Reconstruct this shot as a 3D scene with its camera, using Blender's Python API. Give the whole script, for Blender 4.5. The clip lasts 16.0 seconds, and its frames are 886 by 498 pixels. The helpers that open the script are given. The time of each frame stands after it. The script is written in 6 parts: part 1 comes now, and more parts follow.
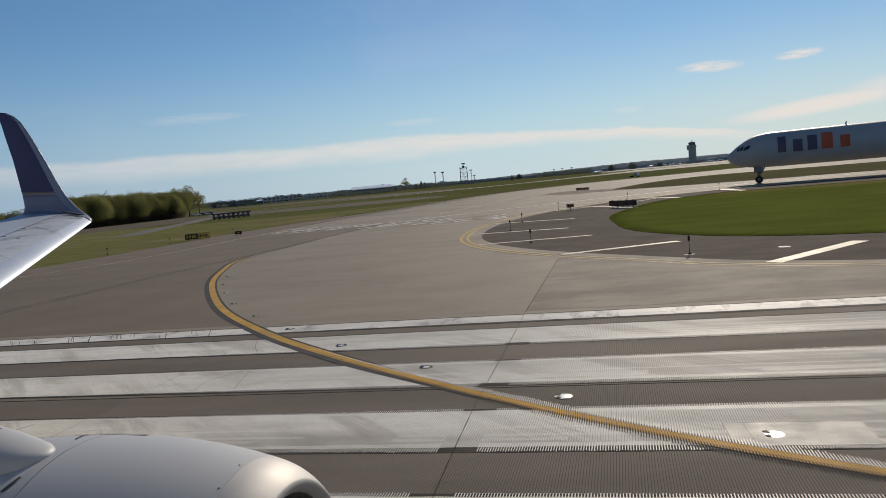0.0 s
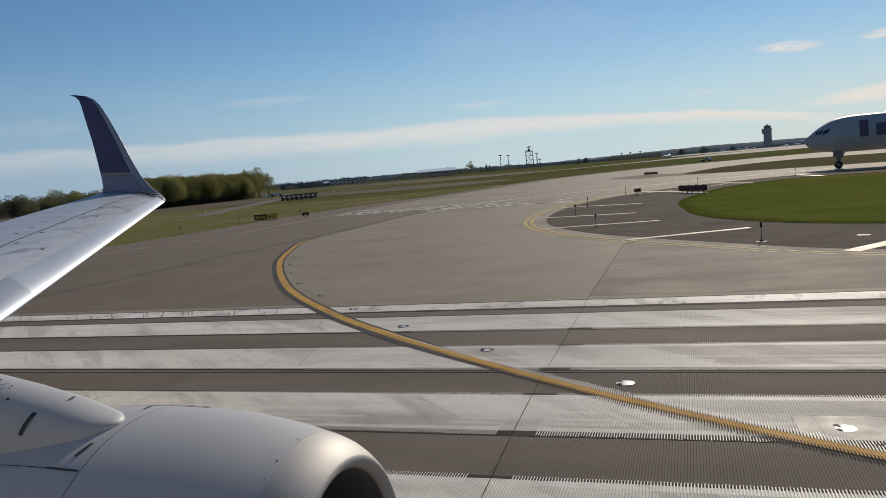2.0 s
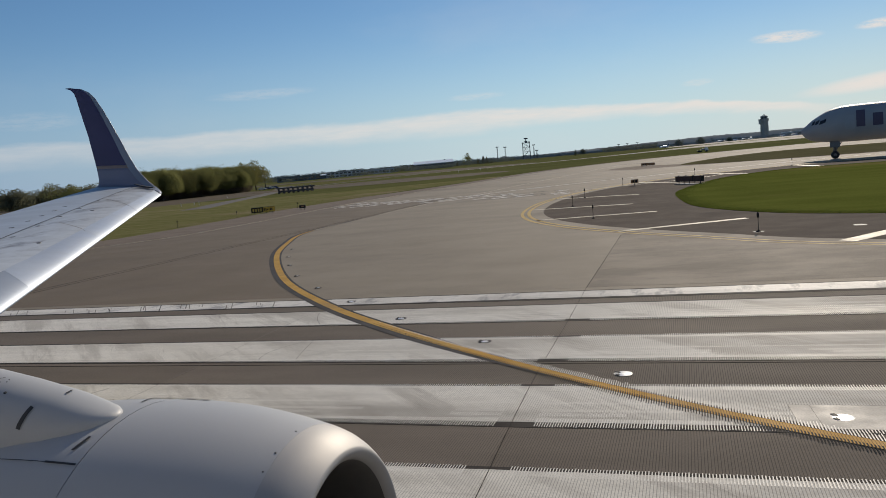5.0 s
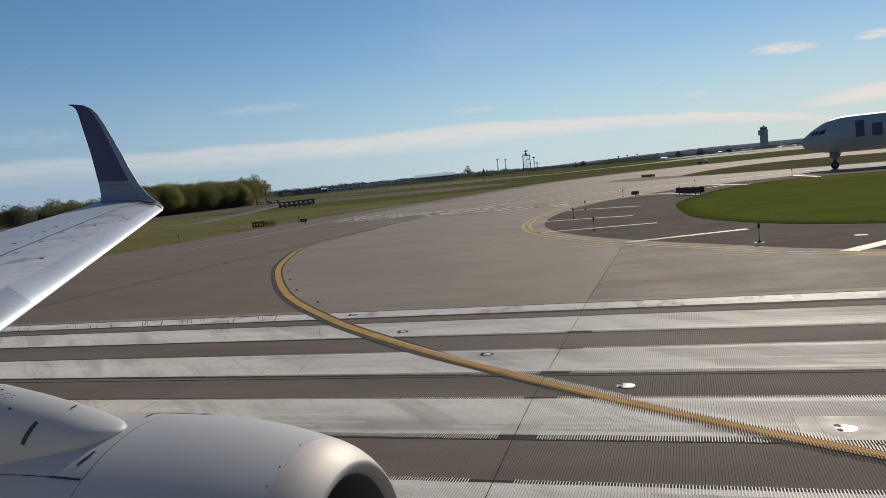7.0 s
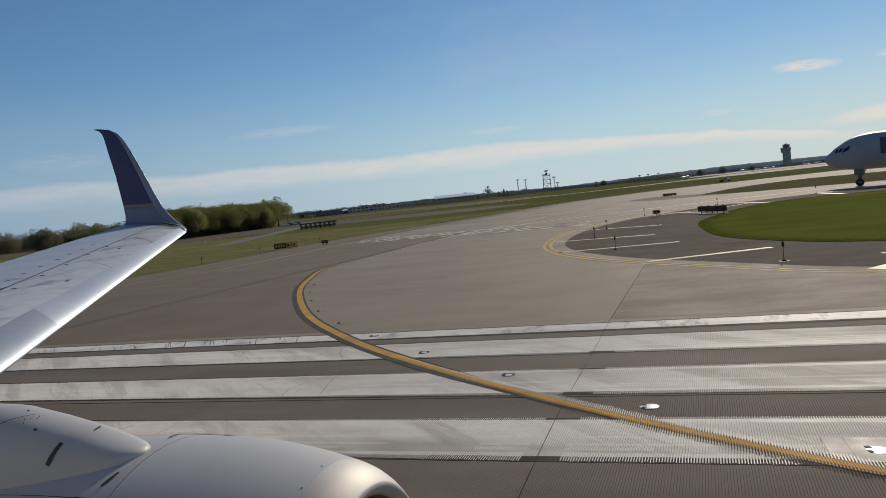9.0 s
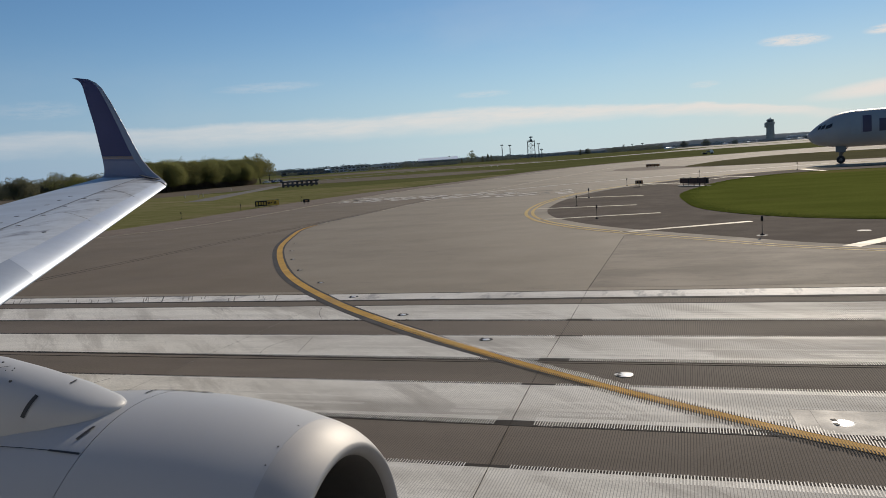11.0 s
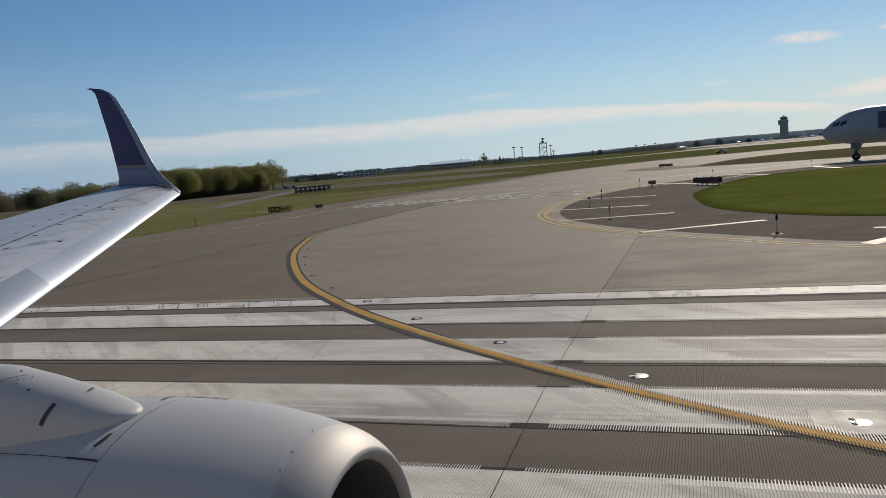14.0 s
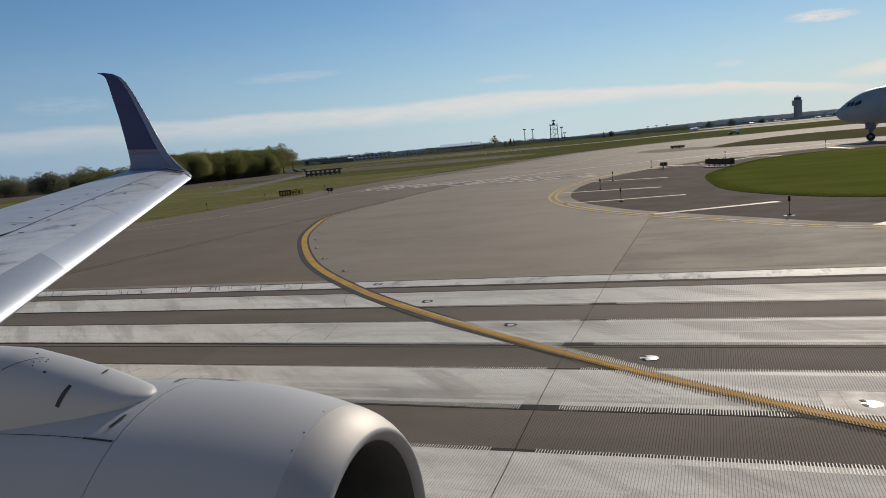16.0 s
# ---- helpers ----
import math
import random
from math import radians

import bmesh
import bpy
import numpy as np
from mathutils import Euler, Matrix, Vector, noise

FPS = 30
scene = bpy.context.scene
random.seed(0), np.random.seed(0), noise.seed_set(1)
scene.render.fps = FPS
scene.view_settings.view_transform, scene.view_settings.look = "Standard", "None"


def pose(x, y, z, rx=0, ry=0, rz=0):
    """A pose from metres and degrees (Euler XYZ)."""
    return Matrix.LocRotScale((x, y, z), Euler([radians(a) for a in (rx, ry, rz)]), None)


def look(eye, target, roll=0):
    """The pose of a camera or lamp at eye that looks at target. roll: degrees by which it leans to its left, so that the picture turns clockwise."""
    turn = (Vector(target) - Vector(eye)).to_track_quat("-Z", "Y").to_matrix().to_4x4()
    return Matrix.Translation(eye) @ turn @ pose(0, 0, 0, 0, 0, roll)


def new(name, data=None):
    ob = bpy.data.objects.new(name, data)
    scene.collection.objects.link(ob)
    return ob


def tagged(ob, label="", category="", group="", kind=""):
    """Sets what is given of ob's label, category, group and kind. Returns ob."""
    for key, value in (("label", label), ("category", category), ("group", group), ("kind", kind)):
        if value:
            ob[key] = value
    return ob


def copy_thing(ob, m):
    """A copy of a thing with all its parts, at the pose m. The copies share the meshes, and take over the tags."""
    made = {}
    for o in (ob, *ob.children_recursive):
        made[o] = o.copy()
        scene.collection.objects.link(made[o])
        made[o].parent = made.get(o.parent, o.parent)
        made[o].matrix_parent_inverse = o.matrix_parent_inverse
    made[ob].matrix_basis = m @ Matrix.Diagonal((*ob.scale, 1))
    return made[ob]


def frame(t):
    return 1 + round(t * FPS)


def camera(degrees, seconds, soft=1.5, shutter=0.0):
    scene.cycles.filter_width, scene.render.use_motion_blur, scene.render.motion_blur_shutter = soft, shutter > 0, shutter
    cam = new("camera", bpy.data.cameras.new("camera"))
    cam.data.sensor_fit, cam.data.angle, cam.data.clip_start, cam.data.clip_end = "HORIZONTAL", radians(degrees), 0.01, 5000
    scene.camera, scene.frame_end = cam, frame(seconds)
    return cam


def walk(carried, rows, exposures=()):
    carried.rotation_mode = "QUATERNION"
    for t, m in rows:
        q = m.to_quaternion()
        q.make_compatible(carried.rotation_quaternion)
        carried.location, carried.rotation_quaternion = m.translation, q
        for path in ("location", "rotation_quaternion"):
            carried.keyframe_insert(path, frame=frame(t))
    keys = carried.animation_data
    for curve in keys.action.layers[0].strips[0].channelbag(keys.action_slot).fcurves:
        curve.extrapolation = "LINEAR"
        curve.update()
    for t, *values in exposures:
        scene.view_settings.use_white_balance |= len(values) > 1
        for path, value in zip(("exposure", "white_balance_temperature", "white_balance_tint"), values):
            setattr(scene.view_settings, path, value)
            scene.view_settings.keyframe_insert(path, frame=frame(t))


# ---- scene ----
cam = camera(60.0, 16.0, soft=0.8)
# seconds, x, y, z, yaw, pitch, roll
PATH = [
    (0.0, -0.030, -0.003, 3.884, 12.736, -4.865, 5.195),
    (0.5, -0.011, 0.012, 3.880, 14.202, -4.962, 5.249),
    (1.0, -0.001, 0.014, 3.882, 15.673, -5.107, 5.084),
    (1.5, 0.005, 0.027, 3.873, 16.943, -5.383, 4.985),
    (2.0, 0.004, 0.008, 3.871, 17.588, -5.686, 4.826),
    (2.5, 0.005, 0.011, 3.870, 17.993, -5.966, 4.826),
    (3.0, 0.002, 0.012, 3.871, 18.073, -6.070, 4.908),
    (3.5, -0.002, 0.009, 3.871, 17.883, -6.125, 4.843),
    (4.0, -0.003, 0.019, 3.868, 17.600, -6.205, 4.812),
    (6.5, 0.007, 0.000, 3.866, 17.169, -6.355, 5.400),
    (7.0, 0.000, -0.007, 3.871, 17.394, -5.336, 5.482),
    (7.5, 0.001, 0.004, 3.876, 18.612, -2.785, 5.728),
    (8.0, -0.015, -0.005, 3.867, 18.803, -1.954, 6.176),
    (8.5, -0.001, -0.007, 3.876, 18.925, -2.339, 6.232),
    (9.0, -0.000, -0.008, 3.868, 18.913, -3.657, 5.957),
    (9.5, 0.001, -0.004, 3.873, 18.604, -5.191, 5.088),
    (10.0, -0.011, 0.000, 3.875, 18.158, -6.098, 4.390),
    (12.5, 0.000, -0.000, 3.878, 17.556, -6.671, 3.846),
    (13.0, 0.004, -0.005, 3.880, 17.719, -6.696, 4.165),
    (13.5, 0.007, -0.009, 3.879, 18.164, -6.423, 4.551),
    (14.0, 0.010, -0.012, 3.882, 18.587, -6.189, 4.875),
    (14.5, 0.016, -0.021, 3.886, 18.971, -6.239, 5.076),
    (15.0, 0.024, -0.031, 3.891, 19.187, -6.606, 5.045),
    (15.5, 0.017, -0.019, 3.883, 19.287, -7.072, 5.072),
    (16.0, 0.026, -0.029, 3.883, 19.359, -7.396, 5.169),
]

walk(cam, [(t, pose(x, y, z, 90 + p, r, w)) for t, x, y, z, w, p, r in PATH],
     [(0.0, 0.0), (7.0, 0.0), (7.6, -0.09), (9.0, -0.08), (9.6, 0.0), (16.0, 0.0)])

# ---------------------------------------------------------------- sky and sun
SUN_AZ, SUN_EL = 9.0, 27.0          # degrees right of +y, degrees up
world = bpy.data.worlds.new("sky")
scene.world = world
world.use_nodes = True


class Nodes:
    """Small wrapper to write node trees in few lines."""

    def __init__(self, tree):
        self.tree = tree
        tree.nodes.clear()

    def add(self, kind):
        return self.tree.nodes.new(kind)

    def put(self, sock, v):
        if isinstance(v, bpy.types.NodeSocket):
            self.tree.links.new(v, sock)
        else:
            sock.default_value = v

    def math(self, op, a, b=0.0, c=0.0, clamp=False):
        n = self.add("ShaderNodeMath")
        n.operation, n.use_clamp = op, clamp
        for s, v in zip(n.inputs, (a, b, c)):
            self.put(s, v)
        return n.outputs[0]

    def mix(self, fac, a, b, blend="MIX"):
        n = self.add("ShaderNodeMix")
        n.data_type, n.blend_type = "RGBA", blend
        self.put(n.inputs[0], fac)
        self.put(n.inputs[6], a if isinstance(a, bpy.types.NodeSocket) else (*a, 1))
        self.put(n.inputs[7], b if isinstance(b, bpy.types.NodeSocket) else (*b, 1))
        return n.outputs[2]

    def ramp(self, v, lo, hi, a=0.0, b=1.0):
        n = self.add("ShaderNodeMapRange")
        n.interpolation_type = "SMOOTHSTEP"
        for s, x in zip(n.inputs, (v, lo, hi, a, b)):
            self.put(s, x)
        return n.outputs[0]

    def noise(self, vec, scale, detail=4.0, rough=0.55, stretch=None, shift=(0, 0, 0)):
        if stretch:
            m = self.add("ShaderNodeMapping")
            self.put(m.inputs[0], vec)
            m.inputs[1].default_value = shift
            m.inputs[3].default_value = stretch
            vec = m.outputs[0]
        n = self.add("ShaderNodeTexNoise")
        self.put(n.inputs["Vector"], vec)
        n.inputs["Scale"].default_value = scale
        n.inputs["Detail"].default_value = detail
        n.inputs["Roughness"].default_value = rough
        return n.outputs[0]


w = Nodes(world.node_tree)
sky = w.add("ShaderNodeTexSky")
sky.sky_type, sky.sun_disc = "NISHITA", False
sky.sun_elevation, sky.sun_rotation = radians(SUN_EL), radians(SUN_AZ)
sky.altitude, sky.air_density, sky.dust_density, sky.ozone_density = 250, 1.0, 0.05, 2.0
coord = w.add("ShaderNodeTexCoord").outputs["Generated"]
sep = w.add("ShaderNodeSeparateXYZ")
w.put(sep.inputs[0], coord)
az = w.math("MULTIPLY", w.math("ARCTAN2", sep.outputs[0], sep.outputs[1]), 57.2958)
el = w.math("MULTIPLY", w.math("ARCSINE", sep.outputs[2]), 57.2958)
flat = w.add("ShaderNodeCombineXYZ")
w.put(flat.inputs[0], az)
w.put(flat.inputs[1], el)
flat = flat.outputs[0]
# long bank of thin cloud low over the horizon, sinking towards the sun's side
over = w.math("MAXIMUM", w.math("ADD", az, 12.0), 0.0)
centre = w.math("SUBTRACT", 3.05, w.math("MULTIPLY", w.math("MULTIPLY", over, over), 0.0034))
wobble = w.math("MULTIPLY", w.math("SUBTRACT", w.noise(flat, 1.0, 5, 0.6, (0.16, 0.5, 1)), 0.5), 1.1)
off = w.math("DIVIDE", w.math("SUBTRACT", el, w.math("ADD", centre, wobble)), w.ramp(az, -18.0, 3.0, 1.0, 0.5))
upper = w.ramp(off, 0.8, 0.25)
lower = w.ramp(off, -1.4, 0.0)
bank = w.math("MULTIPLY", upper, lower)
bank = w.math("MULTIPLY", bank, w.ramp(az, 12.0, 5.0))
bank = w.math("MULTIPLY", bank, w.ramp(w.noise(flat, 1.0, 6, 0.65, (0.35, 2.2, 1), (3, 7, 0)), 0.15, 0.75, 0.55, 1.0))


def wisp(a, e, da, de, slope=0.0):
    u = w.math("DIVIDE", w.math("SUBTRACT", az, a), da)
    lift = w.math("MULTIPLY", w.math("SUBTRACT", az, a), slope)
    v = w.math("DIVIDE", w.math("SUBTRACT", w.math("SUBTRACT", el, e), lift), de)
    r = w.math("ADD", w.math("MULTIPLY", u, u), w.math("MULTIPLY", v, v))
    grain = w.noise(flat, 1.0, 6, 0.7, (0.9, 4.5, 1), (a, e, 0))
    low, high = (0.0, 0.5) if da > 5 else (0.25, 0.65)
    return w.math("MULTIPLY", w.ramp(r, 1.6, 0.0), w.ramp(grain, low, high))


cloud = bank
for args in ((13.5, 2.95, 5.5, 0.55, 0.08), (6.8, 6.35, 2.0, 0.36, -0.04), (12.4, 6.4, 1.4, 0.3, 0.03), (1.1, 4.05, 1.0, 0.25, 0),
             (-30.0, 6.1, 3.5, 0.35, 0.02), (-45, 5.1, 3.0, 0.6, 0), (-14.5, 4.7, 2.0, 0.25, 0), (24, 4.2, 9, 1.1, 0.1)):
    k = 0.9 if args[0] == 6.8 or args[0] > 12 else 0.35
    cloud = w.math("MAXIMUM", cloud, w.math("MULTIPLY", wisp(*args), k))
veil = w.math("MULTIPLY", w.ramp(w.noise(flat, 1.0, 5, 0.6, (0.05, 0.12, 1), (9, 2, 0)), 0.45, 0.8), 0.12)
cloud = w.math("MAXIMUM", cloud, veil)
# pale haze near the horizon
haze = w.math("POWER", w.ramp(el, 14.0, -1.0), 1.6)
side = w.ramp(az, -55.0, -5.0)
tint = w.mix(1.0, sky.outputs[0], w.mix(side, (0.735, 0.975, 1.18), (0.775, 0.985, 1.15)), "MULTIPLY")
haze_colour = w.mix(side, (4.3, 6.1, 8.9), (8.2, 10.3, 11.6))
haze_colour = w.mix(w.ramp(az, -10.0, 14.0), haze_colour, (9.7, 10.7, 10.9))
tint = w.mix(w.math("MULTIPLY", haze, 0.85), tint, haze_colour)
bg_sky = w.add("ShaderNodeBackground")
w.put(bg_sky.inputs[0], tint)
bg_sky.inputs[1].default_value = 0.063
bg_cloud = w.add("ShaderNodeBackground")
bg_cloud.inputs[0].default_value = (1.0, 0.91, 0.84, 1)
bg_cloud.inputs[1].default_value = 0.82
blend = w.add("ShaderNodeMixShader")
w.put(blend.inputs[0], w.math("MULTIPLY", cloud, w.math("ADD", w.math("ADD", 0.30, w.math("MULTIPLY", side, 0.50)), w.ramp(az, -4.0, 12.0, 0.0, 0.18))))
w.put(blend.inputs[1], bg_sky.outputs[0])
w.put(blend.inputs[2], bg_cloud.outputs[0])
w.put(w.add("ShaderNodeOutputWorld").inputs[0], blend.outputs[0])

sun = new("sun", bpy.data.lights.new("sun", "SUN"))
sun.data.energy, sun.data.angle, sun.data.color = 3.6, radians(0.6), (1.0, 0.87, 0.70)
sa, se = radians(SUN_AZ), radians(SUN_EL)
SUN_WAY = Vector((math.sin(sa) * math.cos(se), math.cos(sa) * math.cos(se), math.sin(se)))
sun.matrix_world = look(SUN_WAY * 300, (0, 0, 0))


# ---------------------------------------------------------------- materials
def surface(name, a, b, scale=1.0, rough=(0.5, 0.7), metal=0.0, bump=0.1, bump_scale=40.0, stretch=None, spec=0.5, coat=0.0,
            third=None, grooves=0.0, island=0.0, thin=0.0, streak=0.0, glow=0.0, cloudy=0.0, smear=0.0, greyed=0.0, smudge=0.0):
    """Two colours mixed by noise at two scales, uneven roughness and fine relief; coordinates are metres."""
    m = bpy.data.materials.new(name)
    m.use_nodes = True
    n = Nodes(m.node_tree)
    pos = n.add("ShaderNodeNewGeometry").outputs["Position"]
    big = n.noise(pos, scale, 5, 0.6, stretch or (1, 1, 1))
    fine = n.noise(pos, bump_scale, 3, 0.6, (1, 1, 1))
    col = n.mix(n.ramp(big, 0.3, 0.7), a, b)
    if third:
        patch = n.noise(pos, scale * 0.23, 4, 0.6, stretch or (1, 1, 1), (5, 9, 2))
        col = n.mix(n.ramp(patch, 0.52, 0.7), col, third)
    col = n.mix(n.ramp(fine, 0.2, 0.8, 0.0, 0.25 if bump > 0.06 else 0.0), col, (0.0, 0.0, 0.0))
    if smear:
        rub = n.noise(pos, 1.0, 6, 0.68, (2.2, 0.55, 0.3), (4, 2, 6))
        col = n.mix(n.math("MULTIPLY", n.ramp(rub, 0.5, 0.66), smear), col, (0.17, 0.17, 0.185))
    if cloudy:
        blot = n.noise(pos, 0.16, 7, 0.68, (0.6, 1.0, 1), (13, 4, 0))
        col = n.mix(n.math("MULTIPLY", n.ramp(blot, 0.46, 0.66), cloudy), col, (0.12, 0.10, 0.085))
        spots = n.noise(pos, 1.7, 5, 0.7, (0.7, 1.0, 1), (1, 8, 0))
        col = n.mix(n.math("MULTIPLY", n.ramp(spots, 0.5, 0.75), cloudy * 0.8), col, (0.10, 0.088, 0.075))
    if greyed:
        # grey laid over in long uneven bands, growing towards +x
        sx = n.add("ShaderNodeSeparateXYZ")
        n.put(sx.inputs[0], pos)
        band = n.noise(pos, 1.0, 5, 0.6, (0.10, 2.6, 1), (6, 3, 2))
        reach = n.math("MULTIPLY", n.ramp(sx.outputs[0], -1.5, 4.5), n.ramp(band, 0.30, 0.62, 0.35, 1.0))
        col = n.mix(n.math("MULTIPLY", reach, greyed), col, (0.27, 0.26, 0.24))
    if smudge:
        # slanting smears where wheels have turned across the bars
        skew = n.add("ShaderNodeMapping")
        n.put(skew.inputs[0], pos)
        skew.inputs[2].default_value = (0, 0, 0.75)
        rub = n.noise(skew.outputs[0], 1.0, 6, 0.66, (0.16, 1.5, 1), (3, 8, 1))
        here = n.noise(pos, 0.22, 3, 0.5, (1, 1, 1), (2, 5, 3))
        rub = n.math("MULTIPLY", n.ramp(rub, 0.45, 0.62), n.ramp(here, 0.30, 0.52))
        col = n.mix(n.math("MULTIPLY", rub, smudge), col, (0.33, 0.30, 0.26))
    if streak:
        lines = n.noise(pos, 1.0, 6, 0.7, (0.5, 7.0, 1), (2, 3, 1))
        slant = n.add("ShaderNodeMapping")
        n.put(slant.inputs[0], pos)
        slant.inputs[2].default_value = (0, 0, 0.9)
        cross = n.noise(slant.outputs[0], 1.0, 5, 0.7, (0.25, 5.0, 1), (7, 1, 1))
        mark = n.math("MAXIMUM", n.ramp(lines, 0.55, 0.78), n.ramp(cross, 0.60, 0.76))
        col = n.mix(n.math("MULTIPLY", mark, streak), col, (0.16, 0.145, 0.125))
    if island:
        rnd = n.add("ShaderNodeObjectInfo").outputs["Random"]
        col = n.mix(n.math("MULTIPLY", rnd, island), col, (0.0, 0.0, 0.0))
    height = fine
    if grooves:
        sp = n.add("ShaderNodeSeparateXYZ")
        n.put(sp.inputs[0], pos)
        phase = n.math("FRACT", n.math("DIVIDE", sp.outputs[0], 0.038))
        cut = n.ramp(n.math("ABSOLUTE", n.math("SUBTRACT", phase, 0.5)), 0.44, 0.34)
        worn = n.ramp(sp.outputs[0], -9.0, 1.0, 0.75, 0.0)
        cut = n.math("MAXIMUM", cut, worn)
        col = n.mix(n.math("MULTIPLY", n.math("SUBTRACT", 1.0, cut), grooves), col, (0.01, 0.01, 0.01))
        height = n.math("ADD", n.math("MULTIPLY", fine, 0.4), cut)
    p = n.add("ShaderNodeBsdfPrincipled")
    n.put(p.inputs["Base Color"], col)
    n.put(p.inputs["Roughness"], n.ramp(big, 0.25, 0.75, rough[0], rough[1]))
    p.inputs["Metallic"].default_value = metal
    p.inputs["Specular IOR Level"].default_value = spec
    p.inputs["Coat Weight"].default_value = coat
    p.inputs["Coat Roughness"].default_value = 0.12
    if glow:
        n.put(p.inputs["Emission Color"], col)
        p.inputs["Emission Strength"].default_value = glow
    if bump:
        bn = n.add("ShaderNodeBump")
        bn.inputs["Strength"].default_value = bump
        bn.inputs["Distance"].default_value = 0.01
        n.put(bn.inputs["Height"], height)
        n.put(p.inputs["Normal"], bn.outputs[0])
    out = p.outputs[0]
    if thin:
        tr = n.add("ShaderNodeBsdfTranslucent")
        n.put(tr.inputs[0], col)
        ms = n.add("ShaderNodeMixShader")
        ms.inputs[0].default_value = thin
        n.put(ms.inputs[1], out)
        n.put(ms.inputs[2], tr.outputs[0])
        out = ms.outputs[0]
    n.put(n.add("ShaderNodeOutputMaterial").inputs[0], out)
    return m


M = {}
M["runway"] = surface("runway_concrete", (0.236, 0.199, 0.163), (0.190, 0.162, 0.133), 0.5, (0.76, 0.85), spec=0.06, bump=0.25, bump_scale=30,
                      stretch=(0.25, 1, 1), third=(0.145, 0.123, 0.101), grooves=0.5, island=0.15, cloudy=0.18)
M["concrete"] = surface("taxiway_concrete", (0.318, 0.272, 0.207), (0.288, 0.247, 0.189), 0.35, (0.76, 0.84), spec=0.15, bump=0.2, bump_scale=25,
                        stretch=(0.75, 1.0, 1), third=(0.240, 0.203, 0.154), island=0.1, cloudy=0.2)
# browner concrete, its colour also lowered for dimmer light on the left
M["dimmed_concrete"] = surface("dimmed_brown_concrete", (0.214, 0.174, 0.128), (0.192, 0.156, 0.115), 0.35, (0.76, 0.84), spec=0.11, bump=0.2, bump_scale=25,
                            stretch=(0.75, 1.0, 1), third=(0.174, 0.140, 0.104), cloudy=0.14)
M["cloud_concrete"] = surface("cloudy_taxiway_concrete", (0.315, 0.270, 0.212), (0.235, 0.203, 0.160), 0.42, (0.76, 0.84), spec=0.09, bump=0.2, bump_scale=25,
                              stretch=(0.55, 0.9, 1), third=(0.20, 0.168, 0.132), cloudy=0.45)
M["far_concrete"] = surface("far_grey_concrete", (0.245, 0.222, 0.182), (0.215, 0.196, 0.162), 0.05, (0.76, 0.84), spec=0.1, bump=0.0, stretch=(0.3, 1.0, 1), third=(0.185, 0.168, 0.14))
M["sealant"] = surface("joint_sealant", (0.03, 0.028, 0.026), (0.045, 0.042, 0.04), 3, (0.8, 0.9), spec=0.03)
M["asphalt"] = surface("shoulder_asphalt", (0.150, 0.124, 0.102), (0.124, 0.102, 0.085), 0.6, (0.88, 0.95), spec=0.02, bump=0.5, bump_scale=50,
                       third=(0.104, 0.086, 0.072))
M["old_shoulder"] = surface("old_shoulder_asphalt", (0.250, 0.206, 0.166), (0.205, 0.170, 0.138), 0.5, (0.85, 0.92), spec=0.04, bump=0.4, bump_scale=50)
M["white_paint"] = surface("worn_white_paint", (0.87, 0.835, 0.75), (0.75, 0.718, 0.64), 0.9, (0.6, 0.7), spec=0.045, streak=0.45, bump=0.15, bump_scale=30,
                           stretch=(0.3, 1.6, 1), third=(0.50, 0.47, 0.415), grooves=0.45, cloudy=0.18, greyed=0.85, smudge=0.5)
M["edge_white"] = surface("smooth_white_edge_paint", (0.86, 0.825, 0.755), (0.72, 0.69, 0.63), 0.9, (0.55, 0.66), spec=0.07, streak=0.55, bump=0.1, bump_scale=30,
                          stretch=(0.3, 1.6, 1), third=(0.55, 0.52, 0.47), cloudy=0.3, smear=0.6)
M["bright_paint"] = surface("bright_white_paint", (0.84, 0.81, 0.74), (0.72, 0.69, 0.625), 2.0, (0.5, 0.6), spec=0.1, bump=0.1)
M["border_paint"] = surface("grey_black_border_paint", (0.10, 0.094, 0.092), (0.075, 0.072, 0.072), 1.2, (0.75, 0.85), spec=0.05, bump=0.2)
M["yellow_grooved"] = surface("yellow_paint_on_grooves", (0.66, 0.36, 0.06), (0.52, 0.285, 0.05), 1.5, (0.65, 0.75), spec=0.06, bump=0.15,
                              third=(0.44, 0.26, 0.08), grooves=0.6)
M["hold_paint"] = surface("white_hold_line_paint", (0.80, 0.76, 0.69), (0.66, 0.62, 0.56), 0.5, (0.6, 0.7), spec=0.06, bump=0.1)
M["edge_paint"] = surface("pale_yellow_edge_paint", (0.68, 0.485, 0.18), (0.54, 0.385, 0.145), 1.5, (0.6, 0.7), spec=0.05, bump=0.15)
M["scuff"] = surface("tyre_scuff", (0.30, 0.28, 0.25), (0.24, 0.225, 0.20), 3.0, (0.7, 0.8), spec=0.06, bump=0.1)
M["black_paint"] = surface("black_border_paint", (0.065, 0.058, 0.052), (0.045, 0.041, 0.037), 1.2, (0.75, 0.85), spec=0.05, bump=0.2)
M["yellow_paint"] = surface("yellow_paint", (0.62, 0.36, 0.06), (0.48, 0.28, 0.055), 1.5, (0.6, 0.7), spec=0.12, bump=0.15,
                            third=(0.4, 0.25, 0.08))
M["pale_paint"] = surface("faded_yellow_paint", (0.64, 0.56, 0.41), (0.50, 0.44, 0.32), 1.5, (0.55, 0.65), spec=0.15, bump=0.15)
